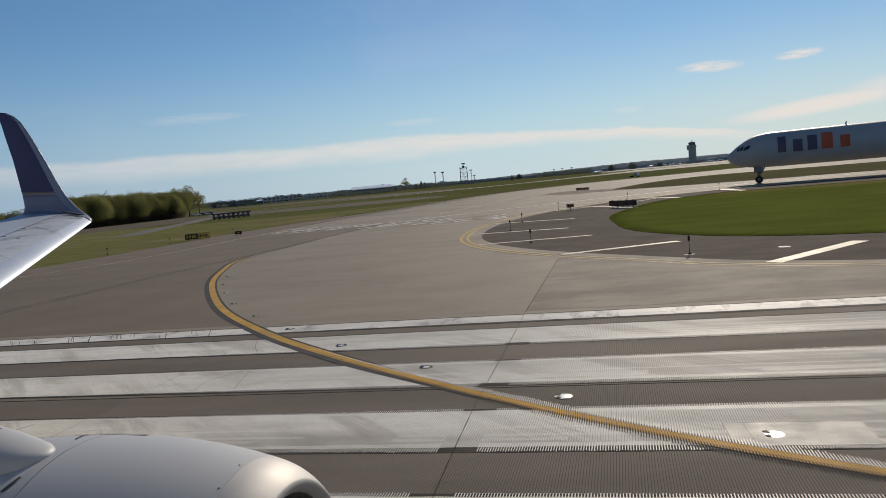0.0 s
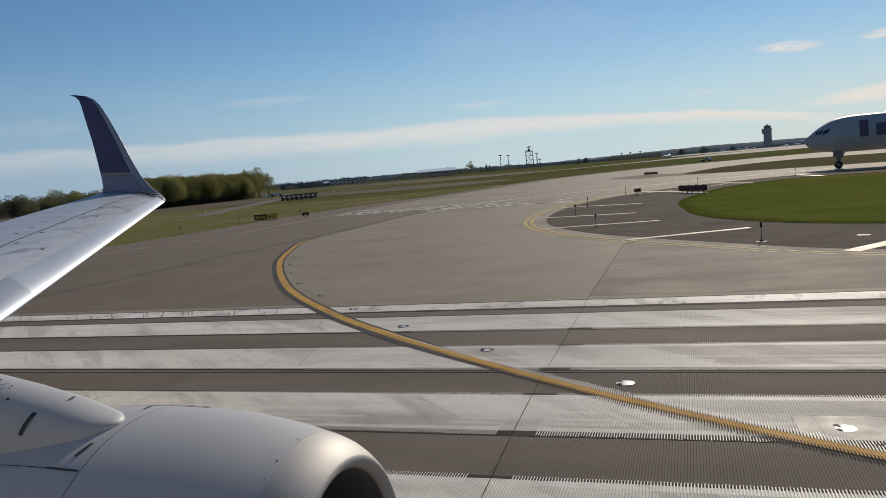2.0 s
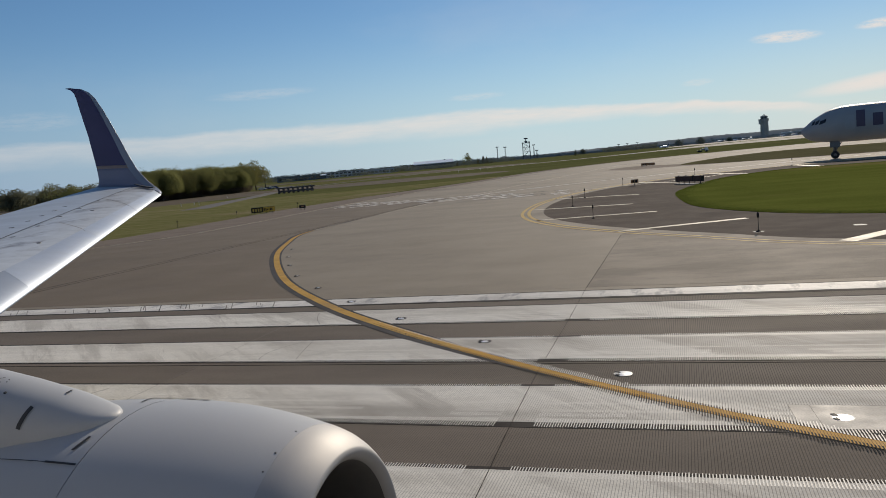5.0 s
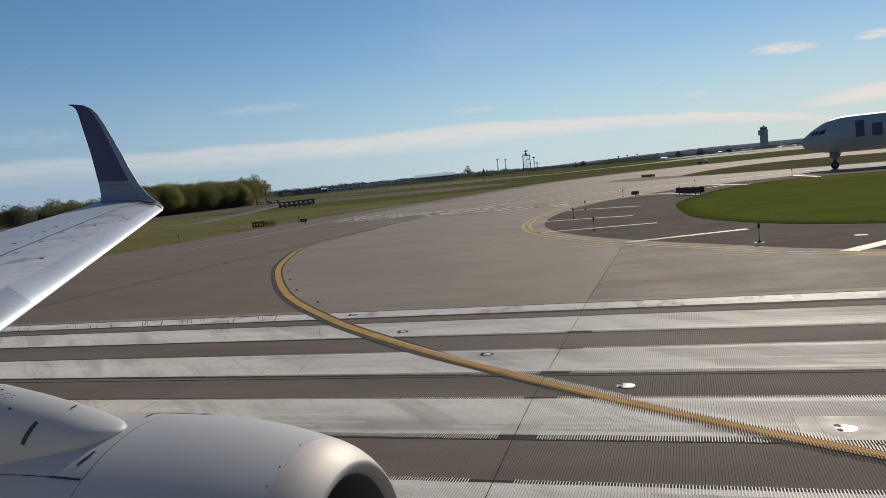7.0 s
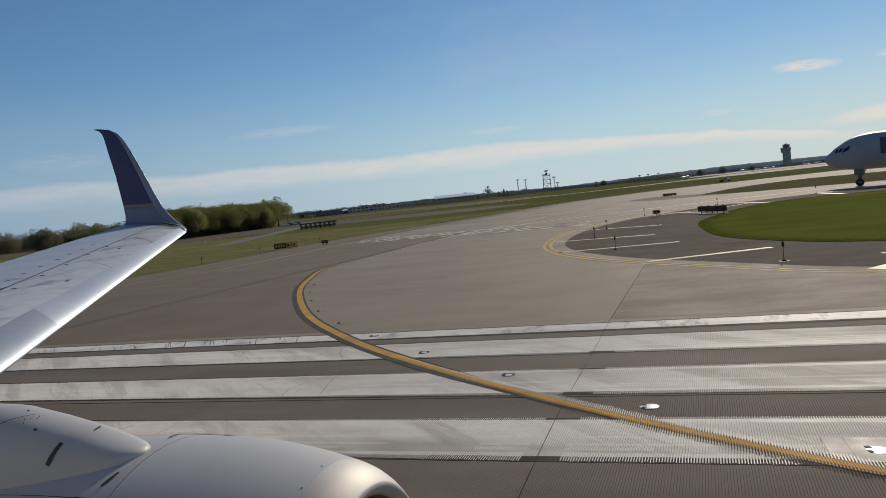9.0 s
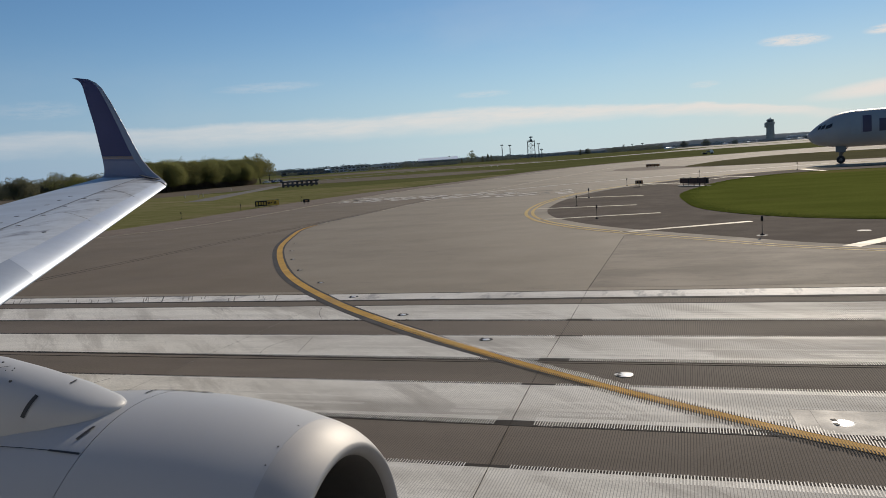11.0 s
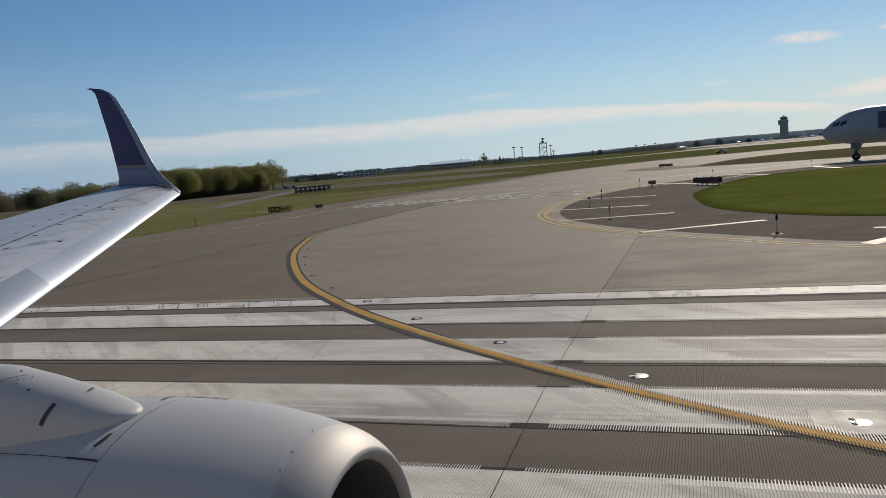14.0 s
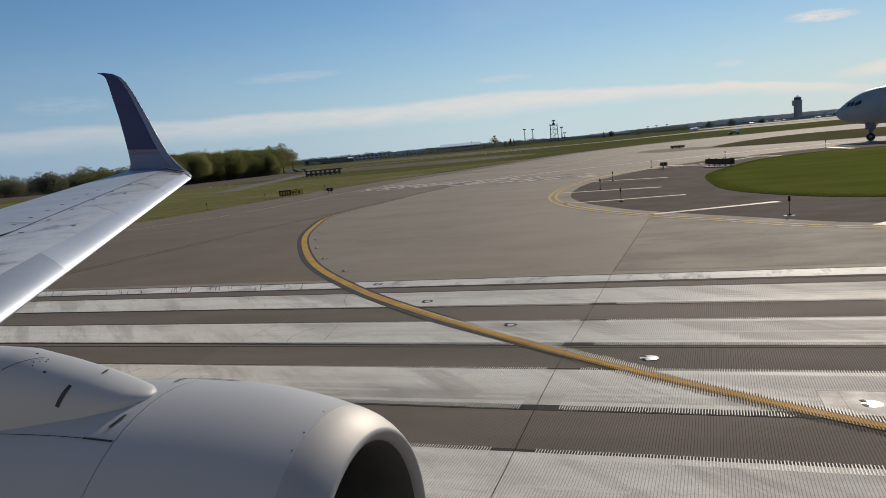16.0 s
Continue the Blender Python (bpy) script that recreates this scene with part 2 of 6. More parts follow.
M["grass"] = surface("mown_grass", (0.148, 0.166, 0.036), (0.115, 0.132, 0.028), 0.25, (0.9, 1.0), bump=0.5, bump_scale=9, stretch=(0.5, 1, 1),
                     third=(0.225, 0.178, 0.070), spec=0.0)
M["field"] = surface("field_grass", (0.144, 0.148, 0.060), (0.114, 0.121, 0.047), 0.03, (0.9, 1.0), bump=0.4, bump_scale=5,
                     third=(0.20, 0.175, 0.08), spec=0.0)
M["dry_grass"] = surface("dry_verge_grass", (0.225, 0.21, 0.10), (0.155, 0.158, 0.058), 0.45, (0.9, 1.0), bump=0.4, bump_scale=6, stretch=(0.4, 1, 1), third=(0.27, 0.225, 0.135), spec=0.0)
M["olive"] = surface("olive_grass", (0.152, 0.138, 0.076), (0.122, 0.114, 0.060), 0.1, (0.9, 1.0), bump=0.4, bump_scale=6, third=(0.2, 0.17, 0.07), spec=0.0)
M["blade"] = surface("grass_blades", (0.125, 0.148, 0.032), (0.102, 0.124, 0.026), 0.5, (0.8, 0.95), bump=0, spec=0.05, thin=0.4)
M["dry_blade"] = surface("dry_grass_blades", (0.205, 0.195, 0.08), (0.16, 0.16, 0.055), 0.5, (0.8, 0.95), bump=0, spec=0.05, thin=0.4)
M["nacelle"] = surface("nacelle_paint", (0.452, 0.458, 0.462), (0.430, 0.437, 0.443), 0.5, (0.46, 0.52), bump=0.0, bump_scale=15, spec=0.4)
M["lip"] = surface("polished_inlet_metal", (0.43, 0.42, 0.41), (0.40, 0.392, 0.384), 2, (0.56, 0.62), metal=0.3, bump=0.02)
M["slat"] = surface("polished_slat_metal", (0.40, 0.445, 0.51), (0.355, 0.395, 0.455), 2.5, (0.40, 0.48), metal=0.75, bump=0.02,
                    stretch=(1, 0.3, 1))
M["slat_dull"] = surface("dull_slat_metal", (0.29, 0.33, 0.39), (0.255, 0.29, 0.345), 2.5, (0.40, 0.48), metal=0.75, bump=0.02, stretch=(1, 0.3, 1))
M["skin"] = surface("wing_grey_paint", (0.50, 0.535, 0.575), (0.435, 0.468, 0.505), 4.5, (0.38, 0.5), bump=0.03, stretch=(1.3, 0.5, 1), streak=0.2,
                    third=(0.33, 0.33, 0.335), spec=0.2, smear=0.9)
M["skin_pale"] = surface("pale_control_surface_paint", (0.45, 0.495, 0.55), (0.41, 0.45, 0.50), 1.2, (0.38, 0.5), bump=0.0, stretch=(0.5, 1.5, 1), spec=0.2)
M["dark_gap"] = surface("dark_gap", (0.035, 0.035, 0.037), (0.045, 0.045, 0.046), 5, (0.6, 0.8), bump=0)
M["duct"] = surface("inlet_duct", (0.125, 0.122, 0.12), (0.105, 0.102, 0.10), 3, (0.45, 0.55), bump=0.05)
M["blue_paint"] = surface("dark_blue_paint", (0.072, 0.058, 0.125), (0.064, 0.052, 0.11), 1.0, (0.4, 0.5), bump=0.01, spec=0.3)
M["gold_paint"] = surface("gold_paint", (0.34, 0.225, 0.17), (0.30, 0.20, 0.155), 3, (0.35, 0.4), bump=0.01)
M["winglet_grey"] = surface("winglet_grey_paint", (0.235, 0.212, 0.262), (0.20, 0.182, 0.226), 1.0, (0.3, 0.4), bump=0.01)
M["winglet_edge"] = surface("winglet_edge_paint", (0.26, 0.27, 0.31), (0.23, 0.24, 0.27), 1.0, (0.3, 0.4), bump=0.01)
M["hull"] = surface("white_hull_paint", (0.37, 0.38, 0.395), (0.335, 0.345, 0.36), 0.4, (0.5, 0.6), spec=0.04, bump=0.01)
M["fuselage_white"] = surface("white_fuselage_paint", (0.47, 0.47, 0.465), (0.44, 0.44, 0.435), 0.4, (0.4, 0.5), spec=0.3, bump=0.01)




# ---------------------------------------------------------------- mesh helpers
def mesh_ob(name, bm, material, parent=None, label="", smooth=True):
    me = bpy.data.meshes.new(name)
    bm.to_mesh(me)
    bm.free()
    if smooth:
        me.polygons.foreach_set("use_smooth", [True] * len(me.polygons))
    mats = material if isinstance(material, (list, tuple)) else [material]
    for m in mats:
        me.materials.append(m)
    ob = new(name, me)
    if parent is not None:
        ob.parent = parent
    if label:
        ob["label"] = label
    return ob


def part(name, bm, material, parent, label="", smooth=False):
    return mesh_ob(name, bm, material, parent, label, smooth)


def thing(name, label, category, m=None, group="", kind=""):
    ob = new(name)
    ob.empty_display_size = 0.3
    if m is not None:
        ob.matrix_world = m
    return tagged(ob, label, category, group, kind)


def curve_points(ctrl, steps=10, closed=False):
    """Catmull-Rom points through a few control points."""
    c = [Vector((*p, 0.0)) if len(p) == 2 else Vector(p) for p in ctrl]
    n = len(c)
    out = []
    for i in range(n if closed else n - 1):
        p0 = c[(i - 1) % n] if closed or i > 0 else c[0] * 2 - c[1]
        p1, p2 = c[i], c[(i + 1) % n]
        p3 = c[(i + 2) % n] if closed or i + 2 < n else c[-1] * 2 - c[-2]
        for k in range(steps):
            t = k / steps
            out.append(0.5 * (2 * p1 + (p2 - p0) * t + (2 * p0 - 5 * p1 + 4 * p2 - p3) * t * t + (3 * p1 - p0 - 3 * p2 + p3) * t ** 3))
    if not closed:
        out.append(c[-1].copy())
    return out


def sheet(points, top, thick=0.05):
    """A flat plate with the given outline."""
    bm = bmesh.new()
    vs = [bm.verts.new((p[0], p[1], top)) for p in points]
    f = bm.faces.new(vs)
    f.normal_update()
    if f.normal.z < 0:
        f.normal_flip()
    r = bmesh.ops.extrude_face_region(bm, geom=[f])
    for v in [g for g in r["geom"] if isinstance(g, bmesh.types.BMVert)]:
        v.co.z -= thick
    bmesh.ops.recalc_face_normals(bm, faces=bm.faces)
    bmesh.ops.triangulate(bm, faces=[f for f in bm.faces if len(f.verts) > 4])
    return bm


def ribbon(points, width, top, thick=0.004, side=0.0, bm=None):
    """A band of paint along a line; side shifts it to the left of the line."""
    bm = bm or bmesh.new()
    prev = None
    for i, p in enumerate(points):
        a, b = points[max(0, i - 1)], points[min(len(points) - 1, i + 1)]
        d = Vector((b[0] - a[0], b[1] - a[1], 0)).normalized()
        nrm = Vector((-d.y, d.x, 0))
        half = (width(p) if callable(width) else width) / 2
        l = Vector((p[0], p[1], top)) + nrm * (side + half)
        r = Vector((p[0], p[1], top)) + nrm * (side - half)
        cur = [bm.verts.new(l), bm.verts.new(r), bm.verts.new(r - Vector((0, 0, thick))), bm.verts.new(l - Vector((0, 0, thick)))]
        if prev:
            bm.faces.new((prev[0], prev[1], cur[1], cur[0]))
            bm.faces.new((prev[1], prev[2], cur[2], cur[1]))
            bm.faces.new((prev[3], prev[0], cur[0], cur[3]))
        prev = cur
    for f in bm.faces:
        f.normal_update()
    return bm


def box(x0, y0, z0, x1, y1, z1, bm=None, bevel=0.0, m=None):
    bm = bm or bmesh.new()
    co = [(x, y, z) for z in (z0, z1) for y in (y0, y1) for x in (x0, x1)]
    vs = [bm.verts.new(m @ Vector(c) if m is not None else c) for c in co]
    fs = [bm.faces.new([vs[i] for i in f]) for f in ((0, 2, 3, 1), (4, 5, 7, 6), (0, 1, 5, 4), (2, 6, 7, 3), (0, 4, 6, 2), (1, 3, 7, 5))]
    if bevel:
        es = list({e for f in fs for e in f.edges})
        bmesh.ops.bevel(bm, geom=es, offset=bevel, segments=2, profile=0.7, affect="EDGES")
    return bm


def tube(p, q, r0, r1=None, seg=8, bm=None, caps=True):
    """A straight tapered tube from p to q."""
    bm = bm or bmesh.new()
    p, q = Vector(p), Vector(q)
    r1 = r0 if r1 is None else r1
    rot = (q - p).to_track_quat("Z", "Y").to_matrix()
    rings = []
    for c, r in ((p, r0), (q, r1)):
        rings.append([bm.verts.new(c + rot @ Vector((r * math.cos(a), r * math.sin(a), 0))) for a in [2 * math.pi * k / seg for k in range(seg)]])
    for k in range(seg):
        bm.faces.new((rings[0][k], rings[0][(k + 1) % seg], rings[1][(k + 1) % seg], rings[1][k]))
    if caps:
        bm.faces.new(rings[0][::-1])
        bm.faces.new(rings[1])
    return bm


def loft(rings, closed=True, cap=(True, True), bm=None):
    """Skin over rings of points, all with the same count."""
    bm = bm or bmesh.new()
    vs = [[bm.verts.new(p) for p in r] for r in rings]
    n = len(rings[0])
    for a, b in zip(vs, vs[1:]):
        for k in range(n if closed else n - 1):
            bm.faces.new((a[k], a[(k + 1) % n], b[(k + 1) % n], b[k]))
    if closed and cap[0]:
        bm.faces.new(vs[0][::-1])
    if closed and cap[1]:
        bm.faces.new(vs[-1])
    bmesh.ops.recalc_face_normals(bm, faces=bm.faces)
    return bm


def lathe(profile, m, seg=48, arc=(0, 2 * math.pi)):
    """Turned surface: profile of (along, radius) about the local x axis of m."""
    full = abs(arc[1] - arc[0] - 2 * math.pi) < 1e-6
    cnt = seg if full else seg + 1
    rings = []
    for s, r in profile:
        rings.append([m @ Vector((s, r * math.cos(arc[0] + (arc[1] - arc[0]) * k / seg), r * math.sin(arc[0] + (arc[1] - arc[0]) * k / seg)))
                      for k in range(cnt)])
    return loft(rings, closed=full, cap=(False, False))


# ---------------------------------------------------------------- ground, runway, taxiways
def ground_sheet():
    bm = bmesh.new()
    bmesh.ops.create_grid(bm, x_segments=40, y_segments=40, size=4500)
    for v in bm.verts:
        v.co.z = -0.04
    return tagged(mesh_ob("ground", bm, M["field"], smooth=False), "flat field of olive green grass round the runways", "ground", kind="structure")


ground_sheet()

def offset_line(points, d):
    out = []
    for i, p in enumerate(points):
        a, b = points[max(0, i - 1)], points[min(len(points) - 1, i + 1)]
        t = Vector((b[0] - a[0], b[1] - a[1], 0)).normalized()
        out.append(Vector((p[0] - t.y * d, p[1] + t.x * d, 0)))
    return out


RIGHT_EDGE = [(60, 22.2), (30, 23.0), (15, 25.2), (8, 27.0), (3.5, 29.4), (0.3, 32.6), (-3.1, 36.2), (-6.2, 40.2), (-9.1, 45.6), (-10.9, 52.0),
              (-11.6, 60), (-11.2, 67.7), (-9.7, 75.9), (-6.2, 85), (-0.5, 93.5), (6, 99.5), (14, 103.2), (26, 103.5), (60, 98), (160, 80)]
LEFT_EDGE = [(-95, 22.2), (-70, 27), (-51, 37), (-41, 49), (-39.2, 60), (-40.2, 80), (-40.2, 98), (-39.4, 112), (-37.6, 124), (-35, 150), (-30.5, 190),
             (-20, 221), (-5.5, 246), (11, 258), (42, 280), (120, 310), (260, 330)]
right_line = curve_points(RIGHT_EDGE, 8)
left_line = curve_points(LEFT_EDGE, 8)
taxi = sheet([*left_line, (260, 80, 0), *offset_line(right_line, -1.7)[::-1], (60, 21.9, 0), (-95, 21.9, 0)], 0.0)
taxiway = tagged(mesh_ob("taxiway", taxi, M["concrete"], smooth=False), "pale grey concrete taxiway curving off the runway", "taxiway", kind="structure")
# runway deck below its slabs
rw = sheet([(-900, -24), (-60, -24), (-60, 21.88), (-900, 21.88)], 0.0)
for pts in ([(40, -24), (900, -24), (900, 21.88), (40, 21.88)], [(-60, -24), (40, -24), (40, -1.3), (-60, -1.3)]):
    extra = sheet(pts, 0.0)
    tmp = bpy.data.meshes.new("tmp")
    extra.to_mesh(tmp)
    extra.free()
    rw.from_mesh(tmp)
    bpy.data.meshes.remove(tmp)
runway = tagged(mesh_ob("runway", rw, M["runway"], smooth=False), "grooved grey concrete runway with worn threshold bars", "runway", kind="structure")
part("joint_bed", sheet([(-60, -1.3), (40, -1.3), (40, 21.88), (-60, 21.88)], -0.012), M["sealant"], runway, "dark joint sealant")

# asphalt shoulders
GRASS_EDGE = [(160, 66), (60, 84), (30, 90.5), (19.8, 92.0), (13, 92.3), (8, 89.5), (3.5, 82.5), (0.6, 72), (-0.8, 63.5), (-0.4, 55), (0.6, 48.3),
              (3.2, 42.8), (6.5, 39.2), (12, 36.8), (25, 35), (60, 34), (160, 33)]
grass_line = curve_points(GRASS_EDGE, 8)
inner = offset_line(right_line, -1.5)
dark = sheet([p for p in inner] + [Vector((160, 66, 0)), Vector((160, 33, 0)), Vector((60, 33, 0))], 0.004, 0.04)
part("shoulder", dark, M["asphalt"], taxiway, "dark asphalt shoulder")
left_out = [offset_line(left_line, 4.6 + 2.9 * min(1.0, max(0.0, (140 - p.y) / 45)))[i] for i, p in enumerate(left_line)]
lsh = sheet(left_line + left_out[::-1], 0.004, 0.04)
part("shoulder", lsh, M["old_shoulder"], taxiway, "brown asphalt shoulder")
island = tagged(mesh_ob("grass_island", sheet(grass_line, 0.03, 0.06), M["grass"], smooth=False), "bright green mown grass island between the taxiways", "grass",
                kind="structure")
ISLAND_2 = [(-0.5, 143), (6, 136.2), (16, 132.2), (28, 128.6), (60, 121), (160, 101), (160, 170), (60, 186), (34, 195.5), (20, 196), (8, 178), (1, 155)]
tagged(mesh_ob("grass_strip", sheet(curve_points(ISLAND_2, 6, True), 0.03, 0.06), M["olive"], smooth=False), "olive green grass strip beside the far taxiway", "grass",
       kind="structure")

# slabs of the near runway: joints across and along at every 7.6 m
slab_rows = [(-1.3, 6.28, 0.006), (6.3, 13.88, 0.010), (13.9, 21.88, 0.006)]
for j, (y0, y1, gap) in enumerate(slab_rows):
    for i in range(15):
        x0 = -2.62 + 7.6 * (i - 8)
        x0, x1 = max(x0, -60), min(x0 + 7.6, 40)
        if x1 <= x0:
            continue
        g0 = g1 = 0.0006 if x0 > -12 else 0.001
        bm = box(x0 + g0, y0, -0.05, x1 - g1, y1 - 0.001, 0.0)
        part("slab", bm, M["runway"], runway)

# paint: threshold bars, edge line
PERIOD, BAR, TOP = 3.506, 1.753, 19.49


def stripe(x0, x1, y0, y1, name, label, border=True, teeth=True):
    random.seed(int(y0 * 100))
    t = thing(name, label, "runway marking", kind="structure")
    n = int((x1 - x0) / 0.5)
    low, high = [], []
    for i in range(n + 1):
        x = x0 + (x1 - x0) * i / n
        low.append((x, y0 + random.uniform(-0.012, 0.012)))
        high.append((x, y1 + random.uniform(-0.012, 0.012)))
    bm = sheet(low + high[::-1], 0.0075, 0.004)
    part("paint", bm, M["white_paint"] if teeth else M["edge_white"], t)
    if border:
        bb = ribbon([(x0, y0), (-14, y0), (-4, y0), (x1, y0)], lambda p: 0.22 + 0.22 * min(1, max(0, (p[0] + 14) / 10)), 0.004)
        ribbon([(x0, y1), (x1, y1)], 0.20, 0.004, bm=bb)
        part("border", bb, M["black_paint"], t, "black painted border")
    if teeth:
        bt = bmesh.new()

        def tick(x, ya, yb, wd):
            f = bt.faces.new([bt.verts.new(c) for c in ((x, ya, 0.0079), (x + wd, ya, 0.0079), (x + wd * 0.85, yb, 0.0079), (x + wd * 0.15, yb, 0.0079))])
            f.normal_update()
            if f.normal.z < 0:
                f.normal_flip()

        inner = [(random.uniform(0.10, 0.30), random.uniform(0.13, 0.2)), (random.uniform(0.42, 0.55), random.uniform(0.10, 0.16)), (random.uniform(0.66, 0.85), random.uniform(0.08, 0.12))]
        for k in range(740):
            x = -16.0 + 0.038 * k
            gain = min(1.0, max(0.12, (x + 15) / 12))
            near_joint = abs(x + 2.6) < 0.28
            for ye, sg in ((y0, -1), (y1, 1)) if y1 < 19 else ((y0, -1),):
                ln = random.uniform(0.17, 0.21) * gain * (1.0 if sg < 0 else 0.6)
                if not near_joint:
                    tick(x, ye - sg * 0.16 * gain, ye + sg * ln, 0.019)
            # rows of paint left on the ridges inside the worn bar
            if x > -7.5 and not near_joint:
                for off, ln in inner:
                    if noise.noise(Vector((x * 0.35, y0 + off * 7, 2.0))) > -0.18:
                        tick(x, y0 + off, y0 + off + ln * random.uniform(0.8, 1.15), 0.016)
        tooth = part("groove_paint", bt, M["bright_paint"], t, "white paint on the ridges between grooves")
        tooth["kind"] = "stuff"


for k in range(5):
    y1 = TOP - PERIOD * k
    stripe(-60, 40, y1 - BAR, y1, "threshold_bar", "wide worn white threshold bar painted on grooved concrete")
part("edge_strip", sheet([(-60, 21.47), (40, 21.47), (40, 21.87), (-60, 21.87)], 0.0035, 0.003), M["concrete"], runway, "pale concrete strip along the edge")
stripe(-60, 40, 20.42, 21.36, "runway_edge_line", "worn white runway edge line with dark rubber streaks", border=True, teeth=False)

# curved taxi centre line with black borders
CENTRE = [(-25.7, 60), (-25.7, 53), (-25.1, 46.8), (-23.1, 41.2), (-20.0, 34.4), (-14.95, 26.1), (-10.4, 20.5), (-6.7, 16.85), (-3.6, 14.2), (-0.8, 12.05), (2.2, 10.1), (8, 7.0), (16, 4.4), (30, 2.0)]
lead = thing("taxi_centre_line", "curved yellow taxi centre line with black borders", "taxiway marking", kind="structure")
pts = curve_points(CENTRE, 12)
def ramp01(v, a, b):
    return min(1.0, max(0.0, (v - a) / (b - a)))


def border_width(p):
    return (0.57 - 0.31 * ramp01(p[0], -6, -2.4)) * (0.45 + 0.55 * ramp01(p[1], 58, 44))


def yellow_width(p):
    return 0.275 * (0.18 + 0.82 * ramp01(p[1], 54, 43))


part("border", ribbon([p for p in pts if p.x < -2.3 and p.y < 58], border_width, 0.0092, 0.0012, side=-0.06), M["border_paint"], lead, "black painted border")
part("line", ribbon([p for p in pts if p.x < -4.3 and p.y < 49.5], yellow_width, 0.012, 0.0015), M["yellow_paint"], lead)
# pale colour here stands in for the sheen on the far end
part("line", ribbon([p for p in pts if 48.9 < p.y < 55.5], yellow_width, 0.0115, 0.0015), M["pale_paint"], lead, "pale end of the line, its sheen put into the colour")
part("line", ribbon([p for p in pts if p.x > -4.6], lambda p: 0.275 + 0.035 * ramp01(p[0], -3, 1), 0.0125, 0.0015), M["yellow_grooved"], lead)
# beyond the joint the borders are only rows of paint on the ridges: pale and dark in turn above, dark below
combs = {"pale": bmesh.new(), "dark": bmesh.new()}
rr = random.Random(21)


def comb_tooth(b, cx, cy, slope, y0, y1):
    f = b.faces.new([b.verts.new(v) for v in ((cx, cy + y0, 0.0127), (cx + 0.019, cy + y0 + 0.019 * slope, 0.0127), (cx + 0.016, cy + y1, 0.0127), (cx + 0.004, cy + y1, 0.0127))])
    f.normal_update()
    if f.normal.z < 0:
        f.normal_flip()


for p, q in zip(pts, pts[1:]):
    if p.x < -8 or p.x > 10:
        continue
    slope = (q.y - p.y) / (q.x - p.x)
    for k in range(math.ceil(p.x / 0.038), math.ceil(q.x / 0.038)):
        cx = 0.038 * k
        cy = p.y + slope * (cx - p.x)
        reach = min(1.0, (cx + 8) / 6)
        comb_tooth(combs["pale"], cx, cy, slope, 0.115, 0.115 + rr.uniform(0.20, 0.29) * reach)
        comb_tooth(combs["dark"], cx, cy, slope, -0.075, -0.115 - rr.uniform(0.20, 0.29) * reach)
        if cx > -4:
            comb_tooth(combs["dark"], cx + 0.019, cy, slope, 0.085, 0.115 + rr.uniform(0.05, 0.11))
tagged(part("groove_paint", combs["pale"], M["bright_paint"], lead, "pale paint on the ridges between grooves"), kind="stuff")
tagged(part("groove_paint", combs["dark"], M["black_paint"], lead, "black paint on the ridges between grooves"), kind="stuff")
faint = thing("faded_centre_line", "thin taxi centre lines on concrete, one faded, one whitened for sun glint", "taxiway marking", kind="structure")
part("line", ribbon(curve_points([(-25.6, 62), (-25.6, 70), (-24.4, 80), (-23, 96), (-20, 130), (-14, 180), (2, 225), (40, 250), (160, 275)], 8), 0.13, 0.006), M["pale_paint"], faint)
# white paint carries the glint of the sun on this line
part("line", ribbon(curve_points([(-24, 84), (-18.5, 92), (-6, 102.7), (8.5, 112), (20, 117), (40, 117), (160, 95)], 8), 0.45, 0.006), M["hold_paint"], faint)
# lines along the edges
edge = thing("taxiway_edge_line", "double yellow taxiway edge line round the island", "taxiway marking", kind="structure")
for sft in (-0.06, -0.50):
    part("line", ribbon(right_line, lambda p: 0.22 - 0.11 * ramp01(p[0], -9, 0) if p[1] < 60 else 0.22, 0.010, 0.003, side=sft), M["edge_paint"], edge)
ledge = thing("taxiway_edge_line", "pale double taxiway edge line along the asphalt shoulder", "taxiway marking", kind="structure")
for sft in (-0.2, -0.5):
    part("line", ribbon(left_line, 0.09, 0.010, 0.003, side=sft), M["pale_paint"], ledge)
# bars on the island shoulder
for (x0, y0, x1, y1, wd) in ((-11.1, 66.4, -3.7, 64.8, 0.55), (-10.7, 54.95, -3.6, 54.35, 0.55), (-8.75, 45.65, -1.75, 46.85, 0.48), (-3.18, 36.75, 2.7, 39.5, 0.5),
                             (5.2, 29.3, 9.5, 34.4, 0.65), (-5.6, 86.8, -0.5, 80.2, 0.6), (2.6, 95.7, 6.5, 88.4, 0.6), (12.4, 102.9, 14.3, 92.3, 0.6)):
    b = thing("shoulder_bar", "pale painted bar across the asphalt shoulder", "taxiway marking", group="shoulder bars", kind="structure")
    part("paint", ribbon([(x0, y0), (x1, y1)], wd, 0.010, 0.003), M["pale_paint"], b)
# old asphalt apron before the tip of the far grass strip
part("shoulder", sheet(curve_points([(-13.6, 147), (-8.7, 136.5), (-3, 136.5), (8, 133), (26, 126.5), (26, 129.5), (8, 137), (1.5, 144), (-2.5, 152), (-9, 160), (-13, 157)], 5, True), 0.004, 0.03), M["old_shoulder"], taxiway, "brown asphalt shoulder")
